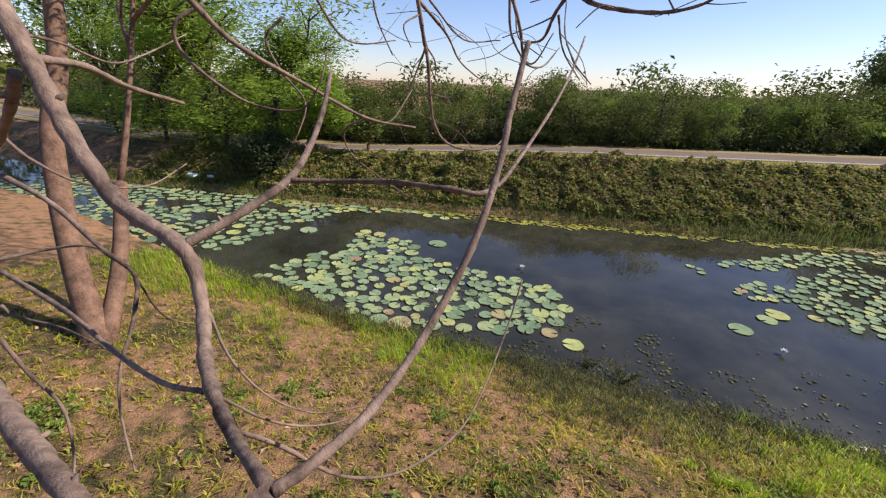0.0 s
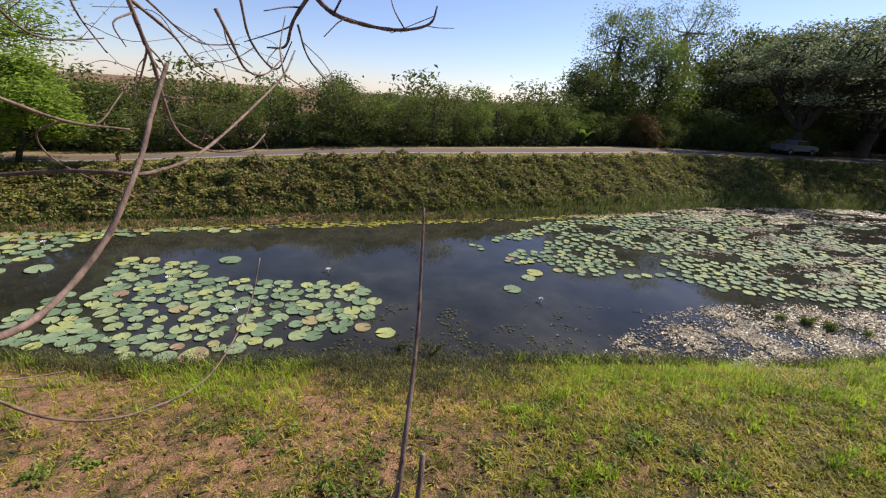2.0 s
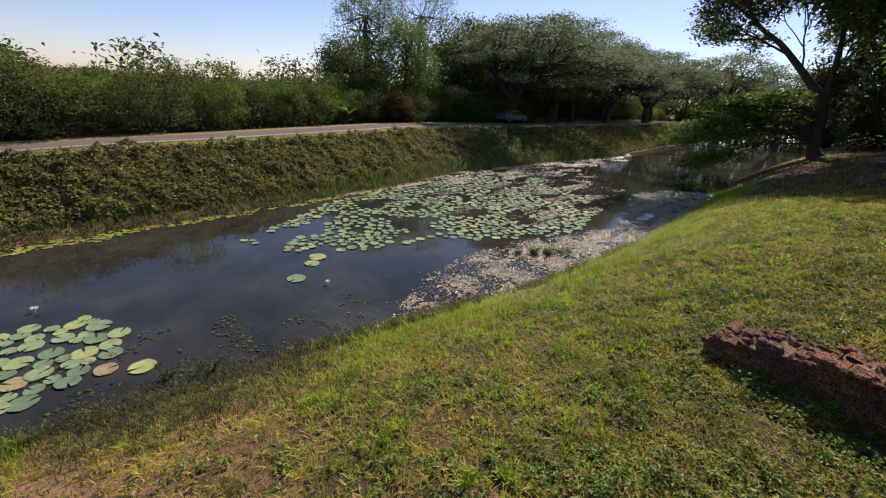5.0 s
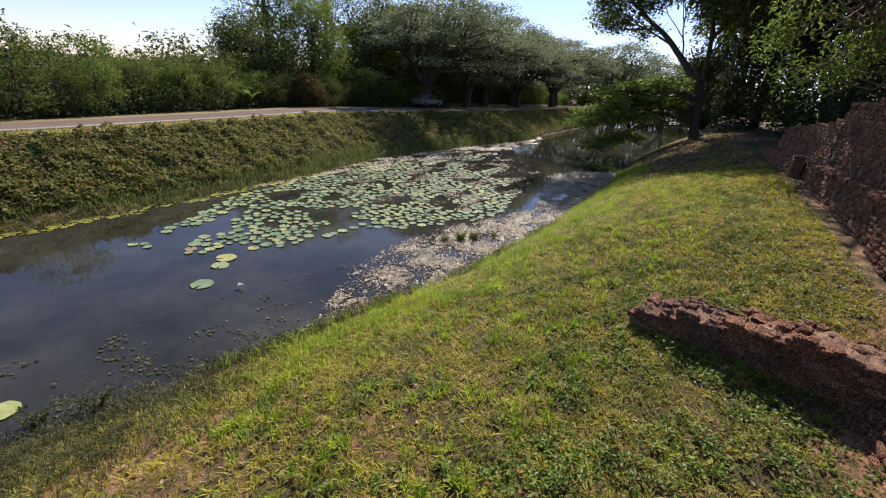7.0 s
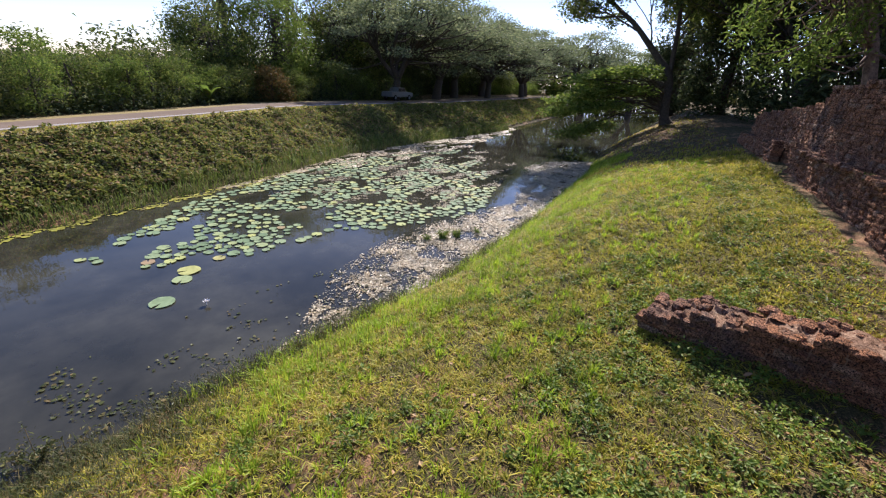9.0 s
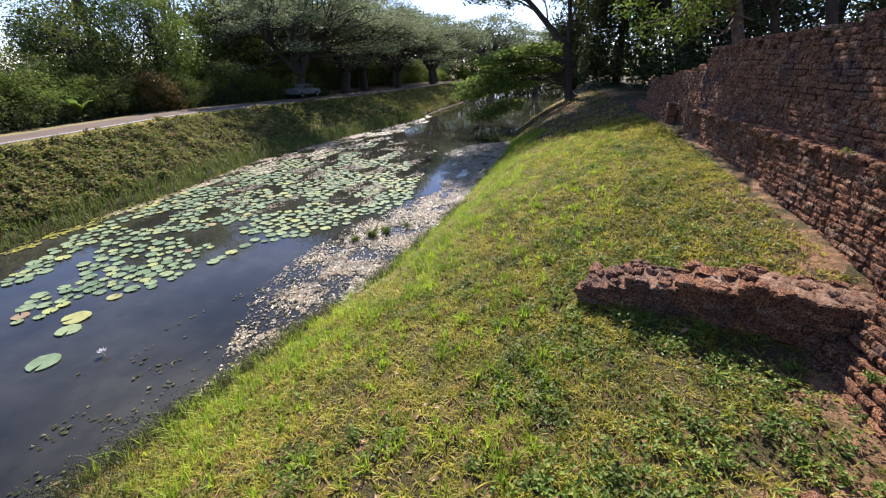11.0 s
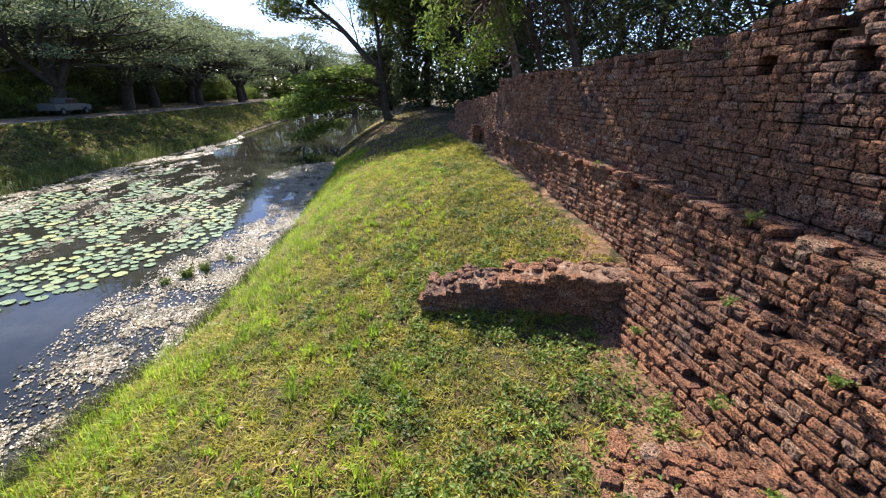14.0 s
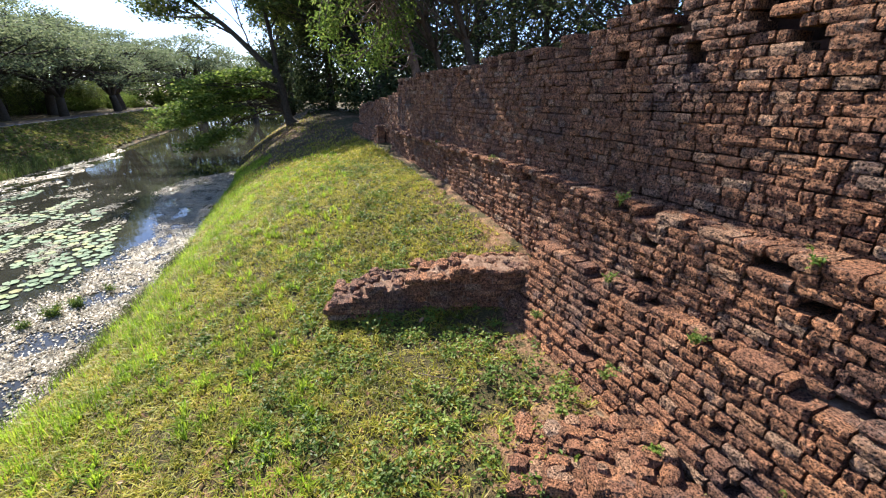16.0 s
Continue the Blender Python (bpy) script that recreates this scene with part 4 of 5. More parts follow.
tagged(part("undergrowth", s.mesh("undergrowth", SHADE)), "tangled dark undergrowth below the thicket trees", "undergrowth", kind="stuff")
# further woods that close the view all round
far = clump_tree("woodland_tree", "woodland tree far behind the road", (0, 0, 0), 6.5, 3.6, 0.02, 44, 24, 0.62, 0.8, DARKBARK, WOODS, 90, 0.2, group="far woodland", limbs=5)
ring = [(x + r.uniform(-1, 1), float(road_far(x)) + 8.5 + r.uniform(-1, 3), r.uniform(0.38, 0.50)) for x in np.arange(-60, 30, 3.6)]
ring += [(x, float(road_far(x)) + 26 + r.uniform(-3, 3), r.uniform(0.7, 0.9)) for x in np.arange(24, 100, 4)]
ring += [(x, float(road_far(x)) + 13 + r.uniform(-2, 2), r.uniform(0.55, 0.8)) for x in np.arange(29, 96, 2.9)]
ring += [(r.uniform(80, 94), y, r.uniform(1.1, 1.5)) for y in np.concatenate([np.arange(-40, 0, 5), np.arange(0, 44, 2.2)])]
ring += [(x, -26 + r.uniform(-3, 3), r.uniform(0.9, 1.2)) for x in np.arange(-30, 90, 6.5)]
ring += [(-42 + r.uniform(-3, 3), y, r.uniform(0.8, 1.0)) for y in np.arange(-26, 30, 6)]
for i, (x, y, k) in enumerate(ring):
    m = put(x, y, 0, r.uniform(0, 6.28), k)
    if i == 0:
        far.matrix_basis = m
    else:
        copy_scaled(far, m, 1)

# taller trees at the road's bend
clump_tree("tall_tree", "tall leafy tree with a loose pale crown", (16.6, 29.5, 1.3), 8.6, 2.6, 0.25, 90, 150, 0.155, 0.42, DARKBARK, FRESH, 101, 0.22)
clump_tree("tall_tree", "tall thin-leaved tree with an airy pale crown", (21.8, 29.8, 1.3), 9.6, 3.0, 0.25, 100, 85, 0.145, 0.42, BARK, FRESH, 102, 0.22)
clump_tree("tall_tree", "dense dark tree beside the road", (13.6, 26.0, 1.3), 5.0, 2.4, 0.03, 80, 150, 0.16, 0.42, DARKBARK, WOODS, 103, 0.2)
clump_tree("tall_tree", "dense green tree beside the road", (17.8, 26.0, 1.3), 6.2, 2.5, 0.05, 80, 150, 0.15, 0.42, DARKBARK, FRESH, 104, 0.2)
clump_tree("tall_tree", "dense dark tree in the shade of its neighbours", (24.6, 28.0, 1.3), 7.6, 2.8, 0.05, 80, 90, 0.24, 0.5, DARKBARK, WOODS, 105, 0.2)
clump_tree("tall_tree", "dense dark tree in the shade of its neighbours", (28.6, 30.5, 1.3), 7.8, 3.0, 0.05, 80, 90, 0.24, 0.5, DARKBARK, WOODS, 107, 0.2)
clump_tree("rusty_bush", "rust-brown bush at the roadside", (15.2, 22.9, 1.4), 1.8, 1.1, 0.05, 40, 80, 0.13, 0.2, DARKBARK, RUST, 106, 0.05)

# broad rain trees along the water's far reach


def umbrella_tree(tall, spread, seed, lean=(0, 0)):
    """Short trunk, wide rising limbs, and leaves in flat tiers on their ends with daylight between."""
    r = random.Random(seed)
    wood, crown, tips = Shape(), Shape(), []
    fork = np.array([0.15, -0.2, tall * 0.20])
    q = smooth_path([(0, 0, -0.2), (0.05, -0.05, tall * 0.1), fork], 4)
    wood.tube(q, np.linspace(0.46, 0.34, len(q)), 10)
    for k in range(7):
        a = 6.283 * k / 7 + r.uniform(-0.3, 0.3)
        o = np.array([math.cos(a), math.sin(a), 0])
        reach = spread * r.uniform(0.34, 0.56)
        knee = fork + o * reach * 0.45 + np.array([r.uniform(-0.3, 0.3), r.uniform(-0.3, 0.3), tall * r.uniform(0.16, 0.26)])
        end = o * reach + np.array([lean[0] * 0.7, lean[1] * 0.7, tall * r.uniform(0.58, 0.74)])
        q = smooth_path([fork, knee, end], 5)
        wood.tube(q, np.linspace(0.22, 0.11, len(q)), 7)
        for m in range(9):
            t = q[r.randrange(4, len(q))]
            b = a + r.uniform(-1.1, 1.1)
            rho = spread * math.sqrt(r.uniform(0.05, 1.0))
            top = tall * (1.0 - 0.32 * (rho / spread) ** 2)
            p = np.array([lean[0] + math.cos(b) * rho, lean[1] + math.sin(b) * rho, top - tall * r.choice((0.02, 0.05, 0.09, 0.14, 0.20, 0.28, 0.37)) * r.uniform(0.7, 1.2)])
            w = smooth_path([t, t * 0.45 + p * 0.55 + np.array([0, 0, -0.03 * tall]), p], 4)
            wood.tube(w, np.linspace(0.085, 0.03, len(w)), 5)
            for u in range(3):
                e = p + np.array([r.uniform(-1, 1), r.uniform(-1, 1), r.uniform(-0.1, 0.25)]) * 0.9
                wood.tube([p, e], [0.03, 0.015], 4)
                tips.append(e)
    foliage(crown, tips, 84, 0.68, 0.215, 0.4, 0.55, 0.32)
    ob = new("rain_tree")
    part("trunk", wood.mesh("trunk", DARKBARK, True), ob)
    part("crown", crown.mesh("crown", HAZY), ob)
    return tagged(ob, "broad rain tree with flat umbrella crown in shade", "tree", "rain trees along the moat")


rain = umbrella_tree(9.4, 7.0, 120)
up = Matrix.Diagonal((1, 1, 0.98, 1))
rain.matrix_basis = put(32.0, 23.3, 0, 0, 0.92) @ up
bent = umbrella_tree(9.2, 6.2, 121, (-1.2, -2.7))
bent.matrix_basis = put(25.6, 22.7, 0, 0, 0.82) @ up
for x, y, k, a in ((38.2, 25.4, 0.95, 4.3), (41.5, 31, 0.95, 4), (43.6, 24.4, 0.84, 1.25), (48.2, 27.8, 0.98, 5.2), (55, 25.4, 0.93, 2.4), (63, 28.5, 1.02, 3.3), (33.5, 33, 0.95, 2.6), (69, 14, 1.1, 0.8), (72, 22, 1.2, 2.8), (29.2, 27.6, 0.84, 5.6), (52, 34, 1.05, 0.4)):
    copy_scaled(rain, put(x, y, 0, a, k) @ up, 1)
# sunlit scrub seen between their trunks
scrub = clump_tree("scrub_bush", "sunlit scrub between the far trunks", (0, 0, 0), 1.8, 1.6, 0.05, 40, 70, 0.2, 0.3, DARKBARK, FRESH, 125, 0.06, group="far scrub", limbs=4)
for i in range(16):
    m = put(38 + i * 3.2 + r.uniform(-1, 1), 34 - 0.2 * i + r.uniform(-2, 2), 0, r.uniform(0, 6), r.uniform(0.8, 1.3))
    if i == 0:
        scrub.matrix_basis = m
    else:
        copy_scaled(scrub, m, 1)

# leaning tree on the near bank, its boughs over the water
r = random.Random(77)
wood, crown, tips = Shape(), Shape(), []
base = np.array([27.0, 3.85, ground_at(27, 3.85) - 0.1])
trunk = smooth_path([base, (27, 4.12, 2.3), (27, 4.31, 4.1), (26.9, 5.04, 5.0), (26.8, 5.72, 5.75), (26.7, 6.7, 6.75), (26.5, 7.8, 7.6), (26.3, 8.8, 8.9)], 4)
wood.tube(trunk, np.linspace(0.27, 0.07, len(trunk)) * (1 + 0.7 * np.exp(-np.arange(len(trunk)) * 0.7)), 10)
second = smooth_path([(27, 4.3, 3.9), (27, 4.36, 4.9), (27, 4.47, 6.6), (27.1, 4.76, 8.3), (27.1, 4.9, 10.2)], 4)
wood.tube(second, np.linspace(0.15, 0.07, len(second)), 8)
tips = []
for p, way, ln, rad in ((trunk[18], (-0.3, 1, 0.5), 2.4, 0.06), (trunk[21], (0.3, 1, 0.15), 2.4, 0.06), (trunk[24], (-0.2, 0.7, 0.7), 2.4, 0.07), (trunk[27], (0, 0.9, 0.5), 2.2, 0.06), (trunk[15], (0, 0.1, 1), 2.2, 0.05), (second[8], (0, -0.7, 0.6), 2.0, 0.05), (second[10], (-0.2, 0.6, 0.7), 2.0, 0.05), (second[13], (0, -0.5, 0.8), 2.2, 0.05), (second[16], (0, 0.3, 1), 2.0, 0.05)):
    branchy(r, p, way, ln, rad, 3, wood, tips, 0.7, 3, 0.72, 0.05)
foliage(crown, tips, 14, 0.34, 0.21, 0.5, 0.5)
high = [np.array([27 + r.uniform(-2.5, 2.0), r.uniform(1.5, 10.0), r.uniform(8.6, 12.5)]) for k in range(220)]
foliage(crown, high, 34, 0.45, 0.22, 0.6, 0.5)
tiers = Shape()
droop = []
for y0, y1, z0, z1, n in ((4.9, 8.8, 4.3, 3.6, 26), (5.2, 10.0, 3.4, 2.4, 30), (5.8, 10.2, 2.5, 1.7, 24), (6.8, 8.8, 1.4, 0.6, 12)):
    for k in range(n):
        t = r.random()
        droop.append(np.array([r.uniform(24.6, 27.4), y0 + (y1 - y0) * t, z0 + (z1 - z0) * t * t + r.uniform(-0.12, 0.12)]))
for k, p in enumerate(droop):
    if k % 3 == 0:
        a = trunk[4 + k % 4]
        q = smooth_path([a, a * 0.5 + p * 0.5 + np.array([0, 0, 0.35]), p], 4)
        wood.tube(q, np.linspace(0.05, 0.012, len(q)), 5)
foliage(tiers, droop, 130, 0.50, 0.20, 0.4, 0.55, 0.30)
lean_tree = new("leaning_tree")
tagged(lean_tree, "dark leaning tree on the bank with boughs drooping over water", "tree")
part("trunk", wood.mesh("trunk", DARKBARK, True), lean_tree)
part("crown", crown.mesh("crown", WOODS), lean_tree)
# paler leaf colour than the crown stands in for sun on the boughs
part("bough", tiers.mesh("bough", FRESH), lean_tree, "drooping boughs over the water, sunlight put into their leaf colour")

# trees behind the wall, most in the shade-darkened leaf colour
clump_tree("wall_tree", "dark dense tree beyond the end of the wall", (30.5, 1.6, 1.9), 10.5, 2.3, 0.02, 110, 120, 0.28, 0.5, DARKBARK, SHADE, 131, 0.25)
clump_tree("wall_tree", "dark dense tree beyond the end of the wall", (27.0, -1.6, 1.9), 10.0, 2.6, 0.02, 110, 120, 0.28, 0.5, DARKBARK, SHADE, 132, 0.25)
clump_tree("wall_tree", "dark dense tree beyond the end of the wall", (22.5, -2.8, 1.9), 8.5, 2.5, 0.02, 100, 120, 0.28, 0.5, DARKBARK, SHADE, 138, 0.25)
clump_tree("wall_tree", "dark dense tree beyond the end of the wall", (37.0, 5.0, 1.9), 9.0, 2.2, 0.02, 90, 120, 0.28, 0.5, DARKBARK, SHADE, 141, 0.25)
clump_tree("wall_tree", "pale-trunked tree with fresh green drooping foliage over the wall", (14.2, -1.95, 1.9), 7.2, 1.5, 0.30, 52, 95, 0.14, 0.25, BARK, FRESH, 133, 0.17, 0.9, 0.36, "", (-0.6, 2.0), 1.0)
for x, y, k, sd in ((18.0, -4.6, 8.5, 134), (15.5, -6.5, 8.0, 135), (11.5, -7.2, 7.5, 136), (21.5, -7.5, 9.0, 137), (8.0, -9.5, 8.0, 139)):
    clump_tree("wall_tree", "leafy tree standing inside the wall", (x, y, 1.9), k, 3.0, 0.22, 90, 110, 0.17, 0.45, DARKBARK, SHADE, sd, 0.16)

# crowns added above the view to throw shade on the upper wall
clump_tree("wall_tree", "added tree with its crown out of view, shading the wall", (12.6, -3.4, 1.9), 7.4, 1.5, 0.62, 66, 160, 0.20, 0.36, DARKBARK, FRESH, 143, 0.13, lean=(-2.6, 2.75))
clump_tree("wall_tree", "added tree with its crown out of view, shading the wall", (15.6, -3.2, 1.9), 7.4, 1.5, 0.62, 56, 150, 0.20, 0.34, DARKBARK, FRESH, 146, 0.13, lean=(-2.5, 3.0))
# trees added only for the shade their high crowns cast on the near bank
for x, k, sd in ((25.0, 10.4, 144), (29.5, 10.8, 145)):
    clump_tree("wall_tree", "tall added tree whose high crown shades the bank", (x, -1.7, 1.9), k, 3.9, 0.5, 110, 120, 0.27, 0.5, DARKBARK, WOODS, sd, 0.18, lean=(-0.4, 4.2))

# twin-stemmed tree on the near bank, and feathery trees across the water
r = random.Random(21)
wood, crown, tips = Shape(), Shape(), []
b = np.array([-5.05, 2.65, ground_at(-5.05, 2.65) - 0.1])
one = smooth_path([b, b + (-0.5, 0.25, 0.75), b + (-1.1, 0.72, 1.95), b + (-1.25, 1.1, 2.8), b + (-1.5, 1.5, 4.2)], 4)
two = smooth_path([b + (0.02, 0.05, 0.1), b + (-0.35, 0.6, 0.7), b + (-0.77, 1.1, 1.45)], 4)
three = smooth_path([two[-1], b + (-0.9, 1.5, 2.3), b + (-1.05, 2.0, 3.6)], 4)
wood.tube(one, np.linspace(0.125, 0.085, len(one)) * (1 + 0.6 * np.exp(-np.arange(len(one)) * 1.1)), 12)
wood.tube(two, np.linspace(0.095, 0.07, len(two)), 10)
wood.tube(three, np.linspace(0.04, 0.025, len(three)), 8)
for p, way in ((three[-1], (0.2, 0.4, 1)), (three[-2], (0.6, 0.2, 0.5)), (one[-1], (0.2, 0.6, 1)), (one[-2], (-0.5, 0.5, 0.4)), (three[-3], (-0.6, 0.3, 0.5)), (three[-1], (0.8, 0.6, 0.3))):
    branchy(r, p, way, 1.3, 0.03, 2, wood, tips, 0.6, 3, 0.7, -0.1)
foliage(crown, tips, 26, 0.30, 0.10, 0.4, 0.28)
twin = tagged(new("twin_stemmed_tree"), "twin-stemmed tree with reddish bark on the grassy bank", "tree")
part("trunk", wood.mesh("trunk", TRUNK, True), twin)
part("crown", crown.mesh("crown", FEATHER), twin)
for i, (x, y, k) in enumerate(((-11.4, 13.2, 1.6), (-14.0, 12.6, 1.9), (-17.5, 13.0, 2.0), (-9.6, 12.6, 0.9), (-21, 14, 2.1))):
    tree("feathery_tree", "feathery-leaved green tree on the far bank", (x, y, ground_at(x, y)), DARKBARK, FEATHER, 150 + i, (0.1, -0.15, 1), 1.3 * k, 0.09 * k, 3, 4, 26, 0.30 * k, 0.17, 0.3, 0.26, 0.72, 0.6, -0.02)
for i, (x, y, k) in enumerate(((-12.4, 11.9, 3.0), (-14.8, 11.6, 3.5), (-18.0, 12.2, 4.0), (-10.4, 12.2, 2.3))):
    clump_tree("feathery_tree", "low feathery-leaved tree on the far bank", (x, y, ground_at(x, y)), k, 0.5 * k, 0.12, 46, 95, 0.16, 0.12 * k, DARKBARK, FEATHER, 170 + i, 0.07, 0.3, 0.24, squash=0.45, limbs=2)
tree("roadside_sapling", "small flat-topped sapling beside the road", (-7.4, 13.0, ground_at(-7.4, 13.0)), TRUNK, WOODS, 160, (0, 0, 1), 0.8, 0.07, 2, 4, 20, 0.2, 0.12, 0.3, 0.5, 0.6, 0.5, 0.2)
tree("bank_shrub", "sprawling shrub at the water's edge under the trees", (-10.2, 10.9, ground_at(-10.2, 10.9)), DARKBARK, SHADE, 161, (0, 0, 1), 0.5, 0.04, 3, 4, 16, 0.26, 0.12, 0.6, 0.4, 0.75, 0.8, 0.0, "", 0.8, 3)

# banana-like plant at the thicket's foot
s = Shape()
r = random.Random(3)
for k in range(11):
    a = r.uniform(0, 6.28)
    o, w = np.array([math.cos(a), math.sin(a), 0]), np.array([-math.sin(a), math.cos(a), 0])
    ln = r.uniform(0.9, 1.5)
    mids = [o * ln * t * 0.55 + np.array([0, 0, 0.3 + ln * (t - 0.55 * t * t)]) for t in np.linspace(0, 1, 6)]
    wid = [0.03, 0.10, 0.14, 0.13, 0.09, 0.01]
    v = [m + w * q for m, q in zip(mids, wid)] + [m + np.array([0, 0, -0.03]) for m in mids] + [m - w * q for m, q in zip(mids, wid)]
    s.add(v, [(i, i + 1, 7 + i, 6 + i) for i in range(5)] + [(6 + i, 7 + i, 13 + i, 12 + i) for i in range(5)])
tagged(part("broadleaf_plant", s.mesh("broadleaf_plant", FRESH), at=(10.9, float(road_far(10.9)) + 1.3, 1.45)), "large-leaved plant glinting at the thicket's foot", "plant")

# ---------------------------------------------------------------- bare tree at the start
wood_limbs = []


def limb(points, thick, thin):
    s = Shape()
    p = smooth_path(points, 6)
    rad = 0.88 * np.linspace(thick, thin, len(p)) * (1 + 0.10 * np.sin(np.arange(len(p)) * 2.1) + rng.normal(size=len(p)) * 0.05)
    s.tube(p, rad, 9)
    # buds and short dead spurs
    for i in range(4, len(p) - 2, 7):
        d = rng.normal(size=3)
        d /= np.linalg.norm(d)
        s.tube([p[i], p[i] + d * rad[i] * 1.9], [rad[i] * 0.5, rad[i] * 0.22], 5)
    # side twigs on the thin outer growth
    if thick > 0.0025 and float(np.linalg.norm(p[0] - np.array((-0.67, 0.36, 3.4)))) > 0.7:
        for i in range(3, len(p) - 1, 4):
            if rng.random() < 0.78:
                d = rng.normal(size=3) + (p[min(i + 2, len(p) - 1)] - p[i]) * 6
                d /= np.linalg.norm(d)
                ln = rng.uniform(0.05, 0.18) * float(np.linalg.norm(p[i] - np.array((-0.67, 0.36, 3.4))))
                q = smooth_path([p[i], p[i] + d * ln * 0.5 + rng.normal(size=3) * ln * 0.08, p[i] + d * ln + rng.normal(size=3) * ln * 0.2], 4)
                s.tube(q, np.linspace(rad[i] * 0.5, rad[i] * 0.25, len(q)), 5)
    wood_limbs.append(s)


limb([(-0.745, 0.432, 3.29), (-0.74, 0.45, 3.287), (-0.735, 0.478, 3.284), (-0.727, 0.508, 3.296), (-0.718, 0.539, 3.319), (-0.71, 0.559, 3.347), (-0.708, 0.588, 3.375), (-0.709, 0.616, 3.404), (-0.709, 0.656, 3.442)], 0.0028, 0.0021)
limb([(-0.745, 0.432, 3.29), (-0.797, 0.463, 3.271), (-0.838, 0.491, 3.27), (-0.878, 0.528, 3.283), (-0.897, 0.537, 3.312), (-0.962, 0.549, 3.329), (-1.01, 0.561, 3.366), (-1.061, 0.579, 3.413), (-1.107, 0.595, 3.456), (-1.196, 0.628, 3.515)], 0.0029, 0.0091)
limb([(-0.897, 0.537, 3.312), (-0.876, 0.569, 3.329), (-0.862, 0.601, 3.346), (-0.877, 0.648, 3.36), (-0.89, 0.691, 3.386), (-0.91, 0.739, 3.419)], 0.0038, 0.0025)
limb([(-0.862, 0.601, 3.346), (-0.829, 0.615, 3.346), (-0.781, 0.608, 3.352), (-0.743, 0.601, 3.354), (-0.718, 0.617, 3.352), (-0.716, 0.732, 3.356), (-0.702, 0.909, 3.4), (-0.694, 1.109, 3.451), (-0.687, 1.205, 3.501)], 0.0020, 0.0018)
limb([(-0.694, 1.109, 3.451), (-0.725, 1.253, 3.51), (-0.744, 1.442, 3.597)], 0.0021, 0.0015)
limb([(-0.694, 1.109, 3.451), (-0.664, 1.21, 3.424)], 0.0021, 0.0012)
limb([(-0.795, 0.463, 3.269), (-0.794, 0.49, 3.23), (-0.782, 0.534, 3.16), (-0.76, 0.598, 3.108), (-0.737, 0.71, 3.066), (-0.726, 0.855, 3.082), (-0.715, 0.911, 3.152)], 0.0014, 0.0013)
limb([(-0.822, 0.482, 3.262), (-0.814, 0.505, 3.227), (-0.801, 0.528, 3.206), (-0.788, 0.563, 3.186)], 0.0009, 0.0007)
limb([(-0.867, 0.522, 3.281), (-0.861, 0.527, 3.241), (-0.851, 0.545, 3.198), (-0.835, 0.573, 3.164), (-0.812, 0.614, 3.143)], 0.0012, 0.0006)
limb([(-0.828, 0.479, 3.266), (-0.877, 0.492, 3.246), (-0.941, 0.51, 3.235), (-0.994, 0.519, 3.248), (-1.052, 0.529, 3.252), (-1.107, 0.537, 3.255)], 0.0017, 0.0021)
limb([(-1.206, 0.604, 3.312), (-1.144, 0.605, 3.291), (-1.078, 0.598, 3.257), (-1.043, 0.598, 3.235), (-1.019, 0.571, 3.207), (-1.005, 0.544, 3.182), (-0.992, 0.527, 3.152), (-0.966, 0.51, 3.114)], 0.0033, 0.0009)
limb([(-1.043, 0.598, 3.235), (-1.035, 0.61, 3.187), (-1.048, 0.653, 3.148)], 0.0013, 0.0008)
limb([(-1.097, 0.494, 3.197), (-1.01, 0.472, 3.201), (-0.943, 0.455, 3.205), (-0.879, 0.438, 3.218), (-0.846, 0.431, 3.212)], 0.0103, 0.0046)
limb([(-1.094, 0.516, 3.205), (-1.077, 0.517, 3.175), (-1.055, 0.52, 3.143), (-1.035, 0.508, 3.111), (-1.021, 0.492, 3.088)], 0.0021, 0.0010)
limb([(-1.068, 0.588, 3.419), (-1.088, 0.632, 3.415), (-1.112, 0.685, 3.397), (-1.121, 0.751, 3.379)], 0.0038, 0.0025)
limb([(-1.105, 0.603, 3.437), (-1.179, 0.675, 3.435), (-1.24, 0.764, 3.42), (-1.295, 0.856, 3.436), (-1.332, 0.965, 3.473)], 0.0017, 0.0012)
limb([(-1.285, 0.612, 3.203), (-1.269, 0.649, 3.204), (-1.207, 0.662, 3.214), (-1.142, 0.659, 3.202)], 0.0029, 0.0008)
limb([(-1.187, 0.56, 3.192), (-1.179, 0.565, 3.178), (-1.118, 0.568, 3.178), (-0.974, 0.525, 3.218)], 0.0021, 0.0006)
limb([(-1.084, 0.579, 3.408), (-1.114, 0.584, 3.382), (-1.162, 0.594, 3.354), (-1.211, 0.595, 3.319)], 0.0052, 0.0041)
limb([(-1.297, 0.658, 3.338), (-1.284, 0.674, 3.307), (-1.26, 0.706, 3.276), (-1.263, 0.787, 3.255), (-1.271, 0.866, 3.274)], 0.0024, 0.0011)
limb([(-1.111, 0.754, 3.507), (-1.099, 0.773, 3.481), (-1.075, 0.8, 3.446), (-1.03, 0.863, 3.405), (-0.974, 0.931, 3.361), (-0.927, 1.006, 3.345)], 0.0045, 0.0019)
limb([(-1.108, 0.791, 3.488), (-1.131, 0.769, 3.466), (-1.132, 0.77, 3.437), (-1.097, 0.779, 3.404), (-1.067, 0.806, 3.379), (-1.013, 0.824, 3.375), (-0.981, 0.824, 3.407), (-0.971, 0.83, 3.445)], 0.0030, 0.0008)
